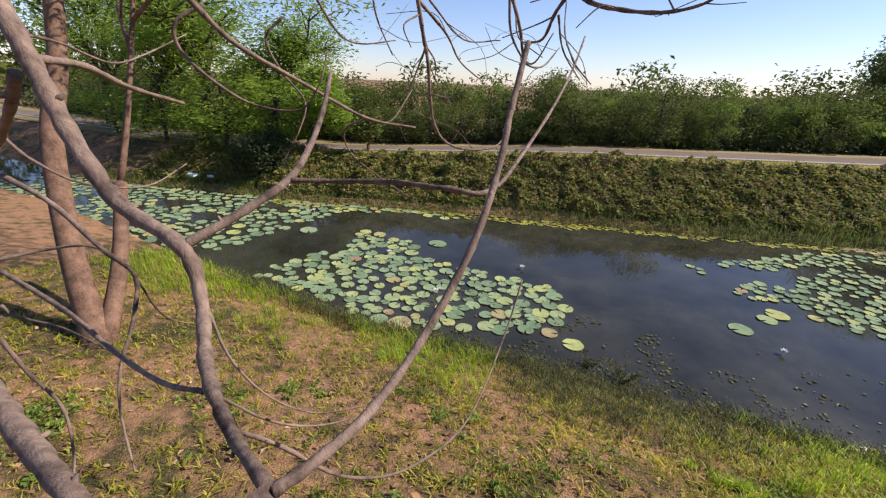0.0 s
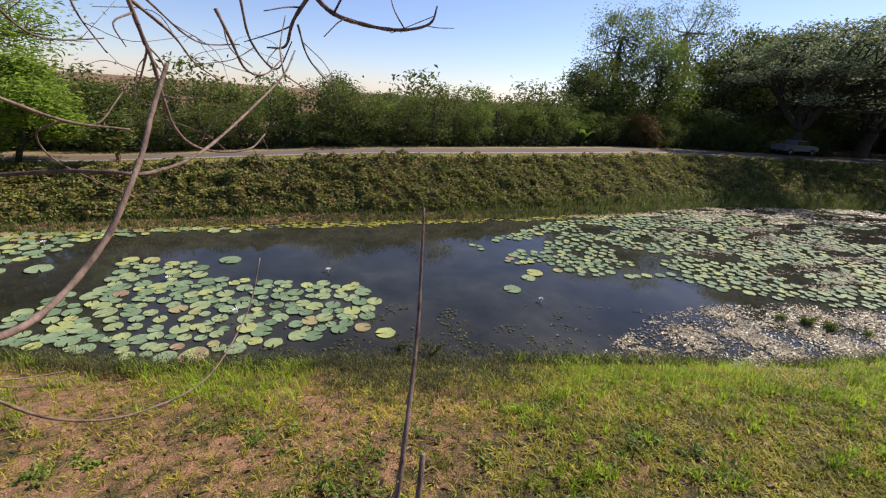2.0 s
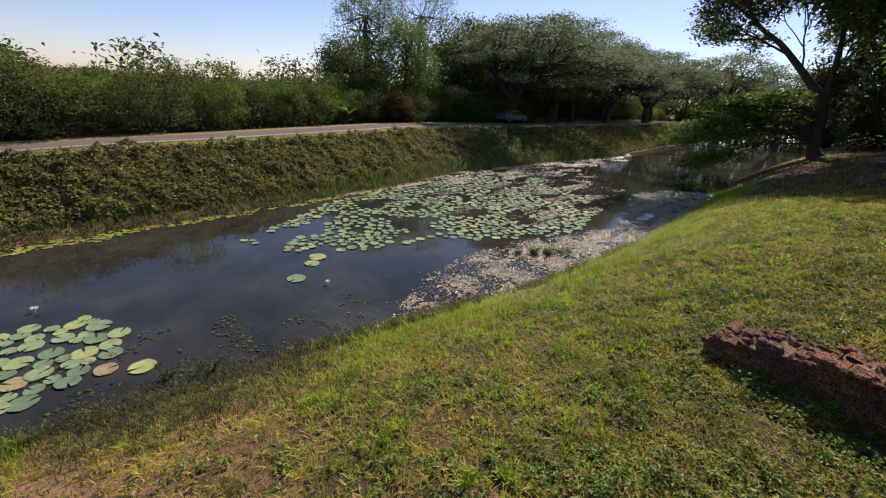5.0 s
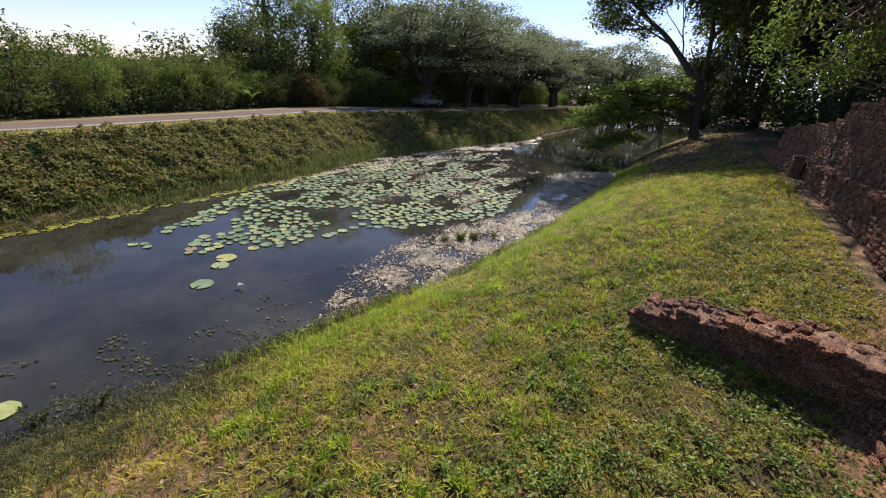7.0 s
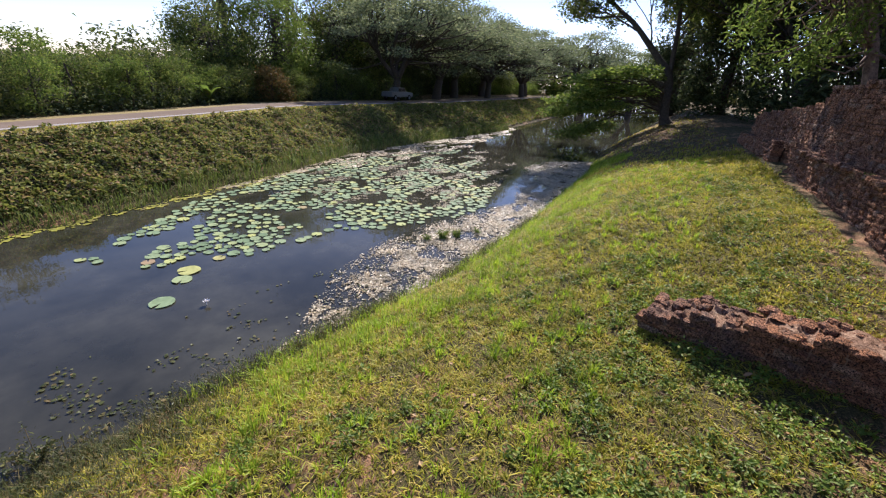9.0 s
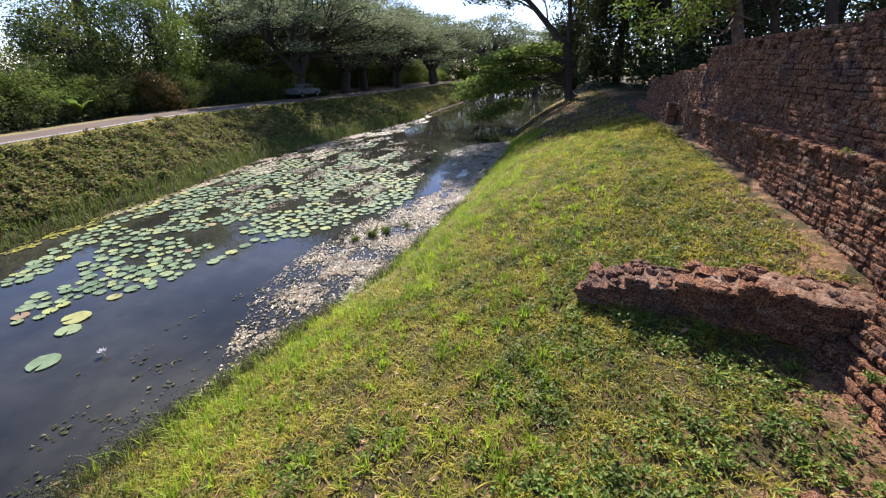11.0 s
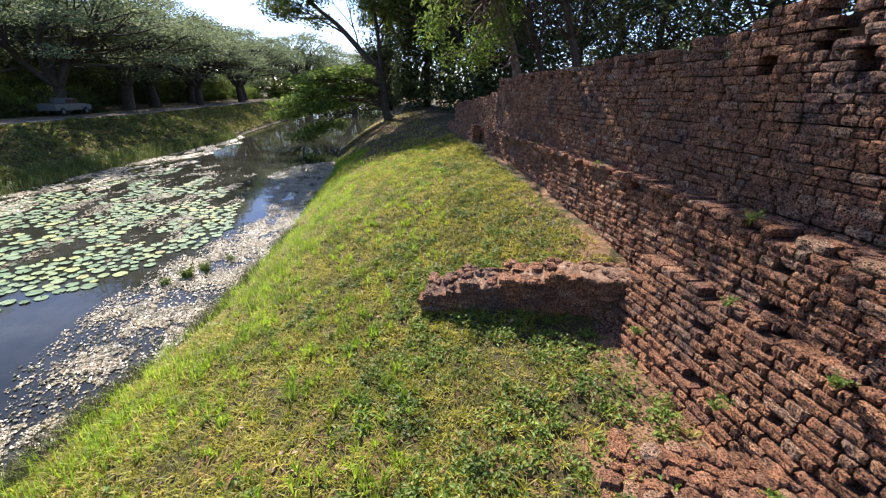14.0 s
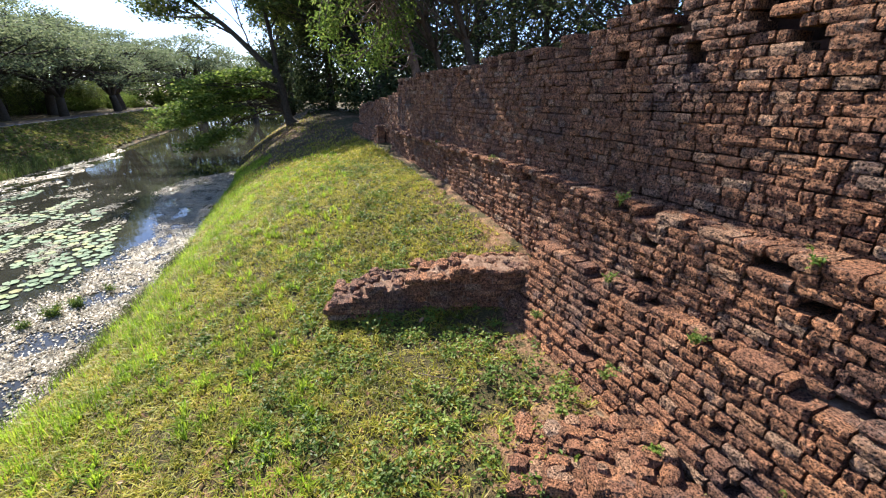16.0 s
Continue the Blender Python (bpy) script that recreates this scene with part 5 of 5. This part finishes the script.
limb([(-1.093, 0.911, 3.491), (-1.114, 0.897, 3.461), (-1.101, 0.91, 3.418), (-1.066, 0.91, 3.38), (-1.061, 0.885, 3.342), (-1.079, 0.862, 3.294)], 0.0024, 0.0009)
limb([(-0.974, 0.931, 3.361), (-1.018, 0.938, 3.34), (-1.019, 0.955, 3.303), (-0.985, 0.967, 3.272), (-0.929, 1.032, 3.209)], 0.0018, 0.0010)
limb([(-0.974, 0.931, 3.361), (-0.965, 0.991, 3.353), (-0.961, 1.05, 3.387), (-0.962, 1.104, 3.419)], 0.0018, 0.0011)
limb([(-1.112, 1.453, 3.638), (-1.095, 1.477, 3.517), (-1.085, 1.484, 3.464), (-1.079, 1.535, 3.3), (-1.03, 1.595, 3.232), (-0.939, 1.719, 3.221), (-0.907, 1.833, 3.262)], 0.0066, 0.0031)
limb([(-1.107, 1.461, 3.604), (-1.071, 1.59, 3.542), (-1.044, 1.655, 3.474), (-0.986, 1.723, 3.422)], 0.0050, 0.0019)
limb([(-1.088, 1.48, 3.504), (-1.128, 1.522, 3.45), (-1.175, 1.556, 3.373)], 0.0041, 0.0018)
limb([(-0.812, 1.135, 3.555), (-0.794, 1.145, 3.507), (-0.786, 1.201, 3.457), (-0.759, 1.255, 3.453), (-0.739, 1.354, 3.494)], 0.0039, 0.0014)
limb([(-0.74, 1.925, 3.739), (-0.806, 1.937, 3.648), (-0.847, 1.993, 3.57), (-0.921, 2.035, 3.563)], 0.0088, 0.0035)
limb([(-0.908, 2.793, 3.982), (-0.755, 2.738, 3.82), (-0.575, 2.653, 3.758), (-0.384, 2.658, 3.749), (-0.231, 2.625, 3.787), (-0.196, 2.605, 3.869)], 0.0161, 0.0050)
limb([(-1.22, 1.18, 3.568), (-1.186, 1.211, 3.501), (-1.17, 1.279, 3.488), (-1.122, 1.358, 3.503)], 0.0034, 0.0015)
limb([(-1.209, 1.416, 3.597), (-1.201, 1.427, 3.549), (-1.192, 1.493, 3.478)], 0.0033, 0.0017)
limb([(-1.115, 1.564, 3.621), (-1.052, 1.701, 3.539), (-0.963, 1.825, 3.549)], 0.0036, 0.0021)
limb([(-0.944, 1.809, 3.688), (-0.927, 1.829, 3.563), (-0.857, 1.849, 3.483), (-0.799, 1.852, 3.575)], 0.0055, 0.0022)
limb([(-0.807, 2.046, 3.653), (-0.775, 2.061, 3.541), (-0.704, 2.172, 3.446)], 0.0050, 0.0026)
limb([(-0.507, 0.479, 3.081), (-0.499, 0.497, 3.13), (-0.484, 0.559, 3.207), (-0.479, 0.591, 3.26), (-0.476, 0.617, 3.326)], 0.0033, 0.0013)
bare = tagged(new("bare_tree"), "leafless tree with thin grey-brown crooked branches", "tree")
bare.location = (-1.0, -0.1, ground_at(-1.0, -0.1))
for s in wood_limbs:
    c = part("branch", s.mesh("branch", BARK, True), bare)
    c.matrix_parent_inverse = Matrix.Translation(bare.location).inverted()
s = Shape()
p = smooth_path([(-1.0, -0.1, 1.0), (-0.98, 0.02, 1.9), (-0.9, 0.2, 2.75), (-0.80, 0.36, 3.2), (-0.745, 0.432, 3.29)], 5)
s.tube(p, np.linspace(0.05, 0.004, len(p)), 10)
p = smooth_path([(-0.66, 0.30, 1.0), (-0.58, 0.40, 1.8), (-0.50, 0.50, 2.6), (-0.47, 0.56, 3.06)], 5)
s.tube(p, np.linspace(0.014, 0.0032, len(p)), 8)
c = part("trunk", s.mesh("trunk", BARK, True), bare)
c.matrix_parent_inverse = Matrix.Translation(bare.location).inverted()

# ---------------------------------------------------------------- parked pick-up in the shade


def pickup(at, turn, k):
    ob = new("pickup_truck")
    ob.matrix_basis = Matrix.Translation(at) @ Matrix.Rotation(turn, 4, "Z") @ Matrix.Scale(k, 4)
    tagged(ob, "silver pick-up truck parked in the tree shade by the road", "truck")

    def prism(profile, half, name, mat, bevel=0.05):
        bm = bmesh.new()
        a = [bm.verts.new((x, -half, z)) for x, z in profile]
        b = [bm.verts.new((x, half, z)) for x, z in profile]
        bm.faces.new(a)
        bm.faces.new(b[::-1])
        for i in range(len(a)):
            j = (i + 1) % len(a)
            bm.faces.new((a[j], a[i], b[i], b[j]))
        bmesh.ops.recalc_face_normals(bm, faces=bm.faces)
        bmesh.ops.bevel(bm, geom=bm.edges[:], offset=bevel, segments=2, affect="EDGES")
        me = bpy.data.meshes.new(name)
        bm.to_mesh(me)
        bm.free()
        me.materials.append(mat)
        return part(name, me, ob)

    prism([(-2.5, 0.45), (2.5, 0.45), (2.55, 0.75), (2.4, 1.0), (1.15, 1.1), (-2.5, 1.1)], 0.86, "body", CARPAINT)
    cab = prism([(-0.9, 1.08), (1.15, 1.08), (0.55, 1.62), (-0.75, 1.66)], 0.76, "cab", CARPAINT)
    for side in (-1, 1):
        for x0, x1 in ((-0.78, -0.1), (0.0, 0.75)):
            s = Shape()
            s.box((x0, side * 0.775 - 0.012, 1.14), (x1, side * 0.775 + 0.012, 1.54))
            part("window", s.mesh("window", GLASS), ob)
    for x in (-1.6, 1.6):
        for side in (-1, 1):
            s = Shape()
            y = side * 0.80
            s.tube([(x, y - 0.11, 0.36), (x, y - 0.09, 0.36), (x, y + 0.09, 0.36), (x, y + 0.11, 0.36)], [0.31, 0.36, 0.36, 0.31], 20)
            w = part("wheel", s.mesh("wheel", RUBBER, True), ob)
            s = Shape()
            s.tube([(x, y - 0.122, 0.36), (x, y + 0.122, 0.36)], [0.19, 0.19], 14)
            part("rim", s.mesh("rim", CARPAINT), w)
    for side in (-1, 1):
        s = Shape()
        s.box((2.42, side * 0.62 - 0.14, 0.78), (2.56, side * 0.62 + 0.14, 0.92))
        part("headlight", s.mesh("headlight", PETAL), ob)
    s = Shape()
    s.box((2.5, -0.85, 0.42), (2.64, 0.85, 0.62))
    part("bumper", s.mesh("bumper", RUBBER), ob)
    return ob


pickup((25.6, 22.4, ground_at(25.6, 22.4) + 0.07), radians(4), 0.55)

# ---------------------------------------------------------------- grass, herbs and litter (uncounted)


def sprinkle(n, x0, x1, y0, y1, keep, clump=0.0):
    x, y = rng.uniform(x0, x1, n), rng.uniform(y0, y1, n)
    k = keep(x, y)
    x, y = x[k], y[k]
    if clump:
        x, y = np.repeat(x, 5), np.repeat(y, 5)
        x, y = x + rng.normal(size=len(x)) * clump, y + rng.normal(size=len(y)) * clump
    return np.stack([x, y, height(x, y) + 0.005], 1)


def field(x, y, s, seed):
    """Soft patchiness over the plan."""
    a = np.sin(x * s * 1.7 + seed) * np.cos(y * s * 2.1 + seed * 1.3) + np.sin((x + y) * s * 3.1 + seed * 2.1) * 0.6 + np.cos((x * 0.7 - y) * s * 5.3 + seed) * 0.4
    return a / 2


def land(x, y, d0, d1):
    d = near_edge(x) - y
    return (d > d0) & (d < d1) & (y > wall_line(x, 0.10) + np.where(x < 4.1, 0.35, 0))


def stuff(name, shape, mat, label, category):
    return tagged(part(name, shape.mesh(name, mat)), label, category, kind="stuff")




def tufts(shape, centres, low, high, length, width, lean, girth=0.02):
    """Blades fanning out of each tuft's crown, the outer ones lying lower."""
    k = rng.integers(low, high, len(centres))
    c = np.repeat(centres, k, axis=0)
    big = np.repeat(rng.uniform(0.6, 1.3, len(centres)), k)
    ang = rng.uniform(0, 2 * np.pi, len(c))
    out = np.stack([np.cos(ang), np.sin(ang), np.zeros(len(c))], 1)
    bow = (lean * rng.uniform(0.25, 1.25, len(c)))[:, None]
    h = (rng.uniform(*length, len(c)) * big)[:, None]
    w = rng.uniform(*width, len(c))[:, None]
    side = np.stack([-out[:, 1], out[:, 0], rng.uniform(-0.4, 0.4, len(c))], 1)
    up = np.array([0, 0, 1.0])
    b = c + out * rng.uniform(0, girth, (len(c), 1))
    rise = 1 / (1 + 0.55 * bow)
    mid = b + up * h * 0.62 * rise + out * h * bow * 0.30
    tip = b + up * h * 0.85 * rise + out * h * bow * 0.72
    shape.bulk(np.stack([b - side * w * 0.35, b + side * w * 0.35, mid + side * w * 0.5, mid - side * w * 0.5, tip], 1), [(0, 1, 2, 3), (3, 2, 4)])


def lawn_share(x, y):
    """How much of the ground the turf covers: thick along the bank, thin by the tree and at the wall's foot."""
    a = 0.34 + np.where(x > -0.6, 0.12, 0) + 0.2 * (x - 1.2) + field(x, y, 1.2, 1) * 0.28 + field(x, y, 5.5, 2) * 0.30 + np.where(near_edge(x) - y < 1.8, np.where(np.abs(x - 0.1) > 1.3, 0.5, 0.3), 0)
    return np.clip(a, np.where(x > 1.0, 0.45, 0.22), 1.0) * np.where(x < 3.9, np.clip((y + 0.7) / 1.5, 0.06, 1), np.where(x < 7, np.clip((y - wall_line(x, 0.05)) / 0.6, 0.4, 1), 1))


s = Shape()         # short lawn, in tufts with bare soil between
p = sprinkle(84000, -8, 13, -1.2, 5.2, lambda x, y: land(x, y, 0.3, 6.2) & (rng.random(len(x)) < lawn_share(x, y)))
tufts(s, p, 5, 10, (0.035, 0.085), (0.005, 0.010), 1.7)
stuff("lawn", s, TURF, "short yellowing grass over the sloping bank", "grass")
s = Shape()         # far lawn
p = sprinkle(22000, 10, 30, -0.5, 7, lambda x, y: land(x, y, 0.1, 7) & (rng.random(len(x)) < np.clip(1.0 - (x - 11.5) / 4 + field(x, y, 1.3, 3) * 0.4 + np.where(near_edge(x) - y < 0.9, 0.6, 0), 0.06, 1)), 0.05)
s.blades(p, rng.uniform(0.04, 0.10, len(p)), rng.uniform(0.012, 0.022, len(p)), 0.9)
stuff("lawn", s, TURF, "grass further along the bank", "grass")
s = Shape()         # lush fringe beside the water
p = sprinkle(16000, -8, 20, 2.5, 7, lambda x, y: land(x, y, 0.0, 1.6) & (field(x, y, 0.8, 4) + field(x, y, 4, 1) * 0.5 > -0.6 + 0.5 * (near_edge(x) - y) + np.where(np.abs(x - 0.1) < 1.3, 0.75, 0)), 0.03)
s.blades(p, rng.uniform(0.07, 0.22, len(p)), rng.uniform(0.005, 0.010, len(p)), 0.7)
p = sprinkle(4200, 0.6, 13, 0.0, 4.6, lambda x, y: land(x, y, 0.6, 3.6) & (field(x, y, 3.1, 9) + field(x, y, 1.1, 3) * 0.6 + field(x, y, 8.3, 5) * 0.5 > np.where(y > 0.7, 0.0, 0.3)))
tufts(s, p, 8, 16, (0.08, 0.17), (0.006, 0.012), 0.9)
stuff("tall_grass", s, LUSH, "bright tall grass along the waterline", "grass")
s = Shape()         # drab marsh weeds at the waterline
p = sprinkle(13000, -6, 10, 3.5, 6, lambda x, y: (np.abs(near_edge(x) - y + 0.05) < np.interp(x, [-6, 1, 4, 10], [0.5, 0.45, 0.3, 0.25])) & (field(x, y, 1.1, 2) + 0.5 * field(x, y, 4.3, 7) > -0.4), 0.05)
s.blades(p, rng.uniform(0.05, 0.22, len(p)), rng.uniform(0.004, 0.008, len(p)), 0.7)
s.leaves(p[::2] + np.array([0, 0, 0.08]) + rng.normal(size=(len(p[::2]), 3)) * 0.06, 0.04, 0.8, 0.4)
p = sprinkle(6000, -1.6, 2.0, 2.9, 5.1, lambda x, y: land(x, y, 0.0, 1.6) & (rng.random(len(x)) < np.clip(1.5 - (near_edge(x) - y), 0, 1) * np.clip(1.6 - np.abs(x - 0.2), 0, 1)), 0.04)
s.blades(p, rng.uniform(0.03, 0.12, len(p)), rng.uniform(0.005, 0.009, len(p)), 1.1)
stuff("marsh_weeds", s, DRAB, "brown-green marsh weeds rooted at the waterline", "weeds")
s = Shape()         # low broad-leaved herbs, in separate plants
p = sprinkle(9000, -5, 11, -1.1, 3.4, lambda x, y: land(x, y, 1.4, 6.2) & (field(x, y, 1.5, 6) * 0.8 + field(x, y, 6.1, 4) * 0.6 > np.where((x > 1.0) & (y < np.where(x < 6, 1.6, wall_line(x, 1.3))), -0.12, 0.42)) & (rng.random(len(x)) < np.clip((y - wall_line(x, 0.35)) / 0.7, 0.12, 1)))
k = rng.integers(10, 26, len(p))
c = np.repeat(p, k, axis=0)
wide = np.repeat(rng.uniform(0.02, 0.055, len(p)), k)[:, None]
off = np.clip(rng.normal(size=c.shape), -1.8, 1.8) * wide
off[:, 2] = np.abs(off[:, 2]) * 0.9 + 0.012
s.leaves(c + off, 0.036, 0.35, 0.6)
stuff("herbs", s, HERB, "low broad-leaved herbs among the grass", "herbs")
s = Shape()         # fallen leaves and crumbs
p = sprinkle(3400, -6, 6, -1.1, 3.8, lambda x, y: land(x, y, 1.0, 6.2))
s.leaves(p + np.array([0, 0, 0.012]), 0.05, 0.12, 0.6)
p = sprinkle(26000, -6, 5, -1.1, 3.8, lambda x, y: land(x, y, 1.2, 6.2) & (field(x, y, 1.2, 1) - 0.12 * (x - 2) < 0.3) & (rng.random(len(x)) < np.clip(1.1 - 0.25 * x, 0.15, 1)))
s.leaves(p + np.array([0, 0, 0.006]), 0.016, 0.2, 0.6)
p = sprinkle(16000, 0.2, 8, -1.3, 1.2, lambda x, y: land(x, y, 1.2, 7) & (rng.random(len(x)) < np.clip(1.2 - (y - wall_line(x, 0.1)) / 1.5, 0, 1)))
s.leaves(p + np.array([0, 0, 0.008]), 0.022, 0.25, 0.4)
p = sprinkle(9000, 12, 27, -0.6, 6, lambda x, y: land(x, y, 0.6, 7))
s.leaves(p + np.array([0, 0, 0.012]), 0.06, 0.2, 0.6)
stuff("leaf_litter", s, LITTER, "dry fallen leaves and crumbs on bare soil", "leaf litter")


def bank(n, lo, hi, x0, x1):
    x = rng.uniform(x0, x1, n)
    e = rng.uniform(lo, hi, n)
    y = far_edge(x) + e * (bank_top(x) - far_edge(x))
    return np.stack([x, y, height(x, y)], 1)


s = Shape()         # creepers over the far bank
p = bank(88000, 0.12, 1.02, -14, 24)
lump = bumps(p[:, 0], p[:, 1], 1.1, 2.0) * 0.22 + bumps(p[:, 0], p[:, 1], 3.2, 7.0) * 0.20
s.leaves(p + np.array([0, 0, 1.0]) * (0.05 + np.clip(lump, -0.04, 0.5) + rng.uniform(-0.06, 0.05, len(p)))[:, None], 0.10, 0.6, 0.65)
p = bank(14000, 0.05, 1.02, 24, 60)
s.leaves(p + np.array([0, 0, 0.1]), 0.25, 0.5, 0.6)
stuff("bank_creepers", s, CREEPER, "matted creepers covering the far bank", "creepers")
s = Shape()         # grass at the far waterline
p = bank(16000, -0.04, 0.2, -16, 30)
s.blades(p, rng.uniform(0.10, 0.36, len(p)) * np.interp(p[:, 0], [-2, 6, 12], [0.55, 0.9, 1.2]), rng.uniform(0.010, 0.020, len(p)), 0.6)
stuff("reed_grass", s, REED, "tall green grass along the far waterline", "grass")
s = Shape()         # dry tufts on the verge
x = rng.uniform(-16, 26, 9000)
y = bank_top(x) + rng.uniform(0.0, 0.75, len(x))
s.blades(np.stack([x, y, top_height(x) + 0.03], 1), rng.uniform(0.03, 0.10, len(x)), rng.uniform(0.01, 0.02, len(x)), 0.9)
stuff("verge_grass", s, TURF, "short dry grass on the road verge", "grass")

# larger curled dry leaves, twigs and scraps that stand out singly
r = random.Random(31)
for k in range(22):
    x, y = r.uniform(-4, 4), r.uniform(-0.6, 3.2)
    ln = r.uniform(0.05, 0.09)
    s = Shape()
    mid = [(t * ln, 0, 0.015 + 0.02 * math.sin(3 * t)) for t in np.linspace(-0.5, 0.5, 6)]
    wid = [0.004, 0.26 * ln, 0.34 * ln, 0.30 * ln, 0.18 * ln, 0.002]
    v = [(a, w, z + w * 0.7) for (a, b_, z), w in zip(mid, wid)] + mid + [(a, -w, z + w * 0.5) for (a, b_, z), w in zip(mid, wid)]
    s.add(v, [(i, i + 1, 7 + i, 6 + i) for i in range(5)] + [(6 + i, 7 + i, 13 + i, 12 + i) for i in range(5)])
    ob = part("fallen_leaf", s.mesh("fallen_leaf", LITTER, True))
    ob.matrix_basis = Matrix.Translation((x, y, ground_at(x, y) + 0.03)) @ Matrix.Rotation(r.uniform(0, 6.28), 4, "Z")
    tagged(ob, "curled dry brown leaf lying on the turf", "leaf", "fallen leaves")
for x, y, a, ln in ((1.4, 2.35, 0.5, 0.32), (-1.8, 1.6, 2.1, 0.4), (3.1, 0.15, 1.2, 0.35), (2.4, 2.9, 2.8, 0.25)):
    s = Shape()
    q = smooth_path([(-ln / 2, 0, 0.015), (0, 0.02, 0.03), (ln / 2, -0.02, 0.02)], 4)
    s.tube(q, np.linspace(0.006, 0.003, len(q)), 6)
    ob = part("fallen_twig", s.mesh("fallen_twig", BARK, True))
    ob.matrix_basis = Matrix.Translation((x, y, ground_at(x, y) + 0.015)) @ Matrix.Rotation(a, 4, "Z")
    tagged(ob, "short dry twig lying on the grass", "twig", "fallen twigs")
for x, y, k in ((-12.2, 10.15, 0.24), (-11.6, 10.3, 0.16), (-8.9, 10.55, 0.14)):
    v, f = lump_shape(random.Random(int(-x * 10)))
    s = Shape()
    s.add(v * np.array([k * 1.5, k, k * 0.7]), f)
    tagged(part("plastic_bag", s.mesh("plastic_bag", PLASTIC), at=(x, y, ground_at(x, y) + k * 0.28)), "crumpled pale plastic bag at the water's edge", "litter")

# weedy sprigs standing in the shallows


def sprig(at, stems, tall, mat, label):
    s = Shape()
    for k in range(stems):
        a, ln = rng.uniform(0, 6.28), tall * rng.uniform(0.3, 1.0)
        q = smooth_path([(0, 0, -0.1), (math.cos(a) * ln * 0.3, math.sin(a) * ln * 0.3, ln * 0.45), (math.cos(a) * ln * 0.7, math.sin(a) * ln * 0.7, ln * 0.8)], 3)
        s.tube(q, np.linspace(0.005, 0.002, len(q)), 4)
        s.leaves(np.repeat(q[2:], 5, axis=0) + rng.normal(size=(len(q[2:]) * 5, 3)) * 0.03, 0.04, 0.7, 0.4)
    return tagged(part("water_weed", s.mesh("water_weed", mat), at=at), label, "weed", "weeds in the shallows")


sprig((0.35, 5.05, 0.0), 14, 0.5, DRAB, "scraggly brown-green weed standing in the shallows")
sprig((-0.1, 5.2, 0.0), 10, 0.3, DRAB, "scraggly brown-green weed standing in the shallows")
for x, y, k, h in ((7.3, 5.5, 34, 0.30), (7.62, 5.33, 20, 0.24), (6.98, 5.72, 12, 0.16), (8.15, 5.1, 9, 0.15)):
    sprig((x, y, 0.0), k, h * 0.75, HERB, "leafy green weed standing in the floating scum")

# small weeds rooted in the joints of the footing
r = random.Random(61)
for u, o, z in ((-2.9, 0.30, 1.93), (-2.1, 0.22, 1.94), (-3.6, 0.50, 1.45), (-2.5, 0.52, 1.44), (-1.6, 0.50, 1.42), (-3.2, 0.05, 2.50), (-1.9, 0.04, 2.50), (0.4, -0.06, 2.48), (-2.3, 0.66, 1.2), (-3.0, 0.62, 1.3), (2.6, -0.12, 2.46)):
    s = Shape()
    for k in range(r.randrange(5, 9)):
        a, ln = r.uniform(0, 6.28), r.uniform(0.04, 0.11)
        q = smooth_path([(0, 0, -0.02), (math.cos(a) * ln * 0.3, math.sin(a) * ln * 0.3, ln * 0.5), (math.cos(a) * ln * 0.8, math.sin(a) * ln * 0.8, ln * 0.75)], 3)
        s.tube(q, np.linspace(0.0022, 0.001, len(q)), 4)
        s.leaves(np.repeat(q[2:], 3, axis=0) + rng.normal(size=(len(q[2:]) * 3, 3)) * 0.01, 0.026, 0.5, 0.5)
    tagged(part("wall_weed", s.mesh("wall_weed", HERB), at=wall_point(u, o, z)), "small green weed rooted between the laterite blocks", "weed", "weeds on the wall")

# ---------------------------------------------------------------- the blocks of the wall, one by one
order = sorted(range(len(brick_spots)), key=lambda i: (brick_spots[i][6] is wall_far, 0 if brick_spots[i][10] else 1, abs((brick_spots[i][0] if brick_spots[i][1] is not None else 0) + 2.2)))
count = {}
rest = {}
for i in order:
    c, o, z, ln, deep, tall, piece, yaw, roll, kind, own, tilt = brick_spots[i]
    if o is None:
        m = Matrix.Translation((c[0], c[1], z)) @ Euler((radians(tilt), radians(roll), radians(yaw))).to_matrix().to_4x4()
    else:
        q = wall_point(c, o, z)
        m = Matrix.Translation(q) @ Euler((radians(-tilt), radians(roll), math.atan2(U[1], U[0]) + radians(yaw))).to_matrix().to_4x4()
    m = m @ Matrix.Diagonal((ln, deep, tall, 1))
    count[piece] = count.get(piece, 0) + 1
    if count[piece] <= 300 and piece is not wall_far:
        b = new("brick", brick_meshes[kind])
        b.parent = piece
        b.matrix_parent_inverse = Matrix.Translation(piece.location).inverted()
        b.matrix_basis = m
    else:
        v, f = brick_kinds[kind]
        a = np.array(m)
        rest.setdefault(piece, Shape()).add(v @ a[:3, :3].T + a[:3, 3], f)
for piece, s in rest.items():
    tagged(under(piece, "brickwork", s.mesh("brickwork", BRICK)), kind="stuff")
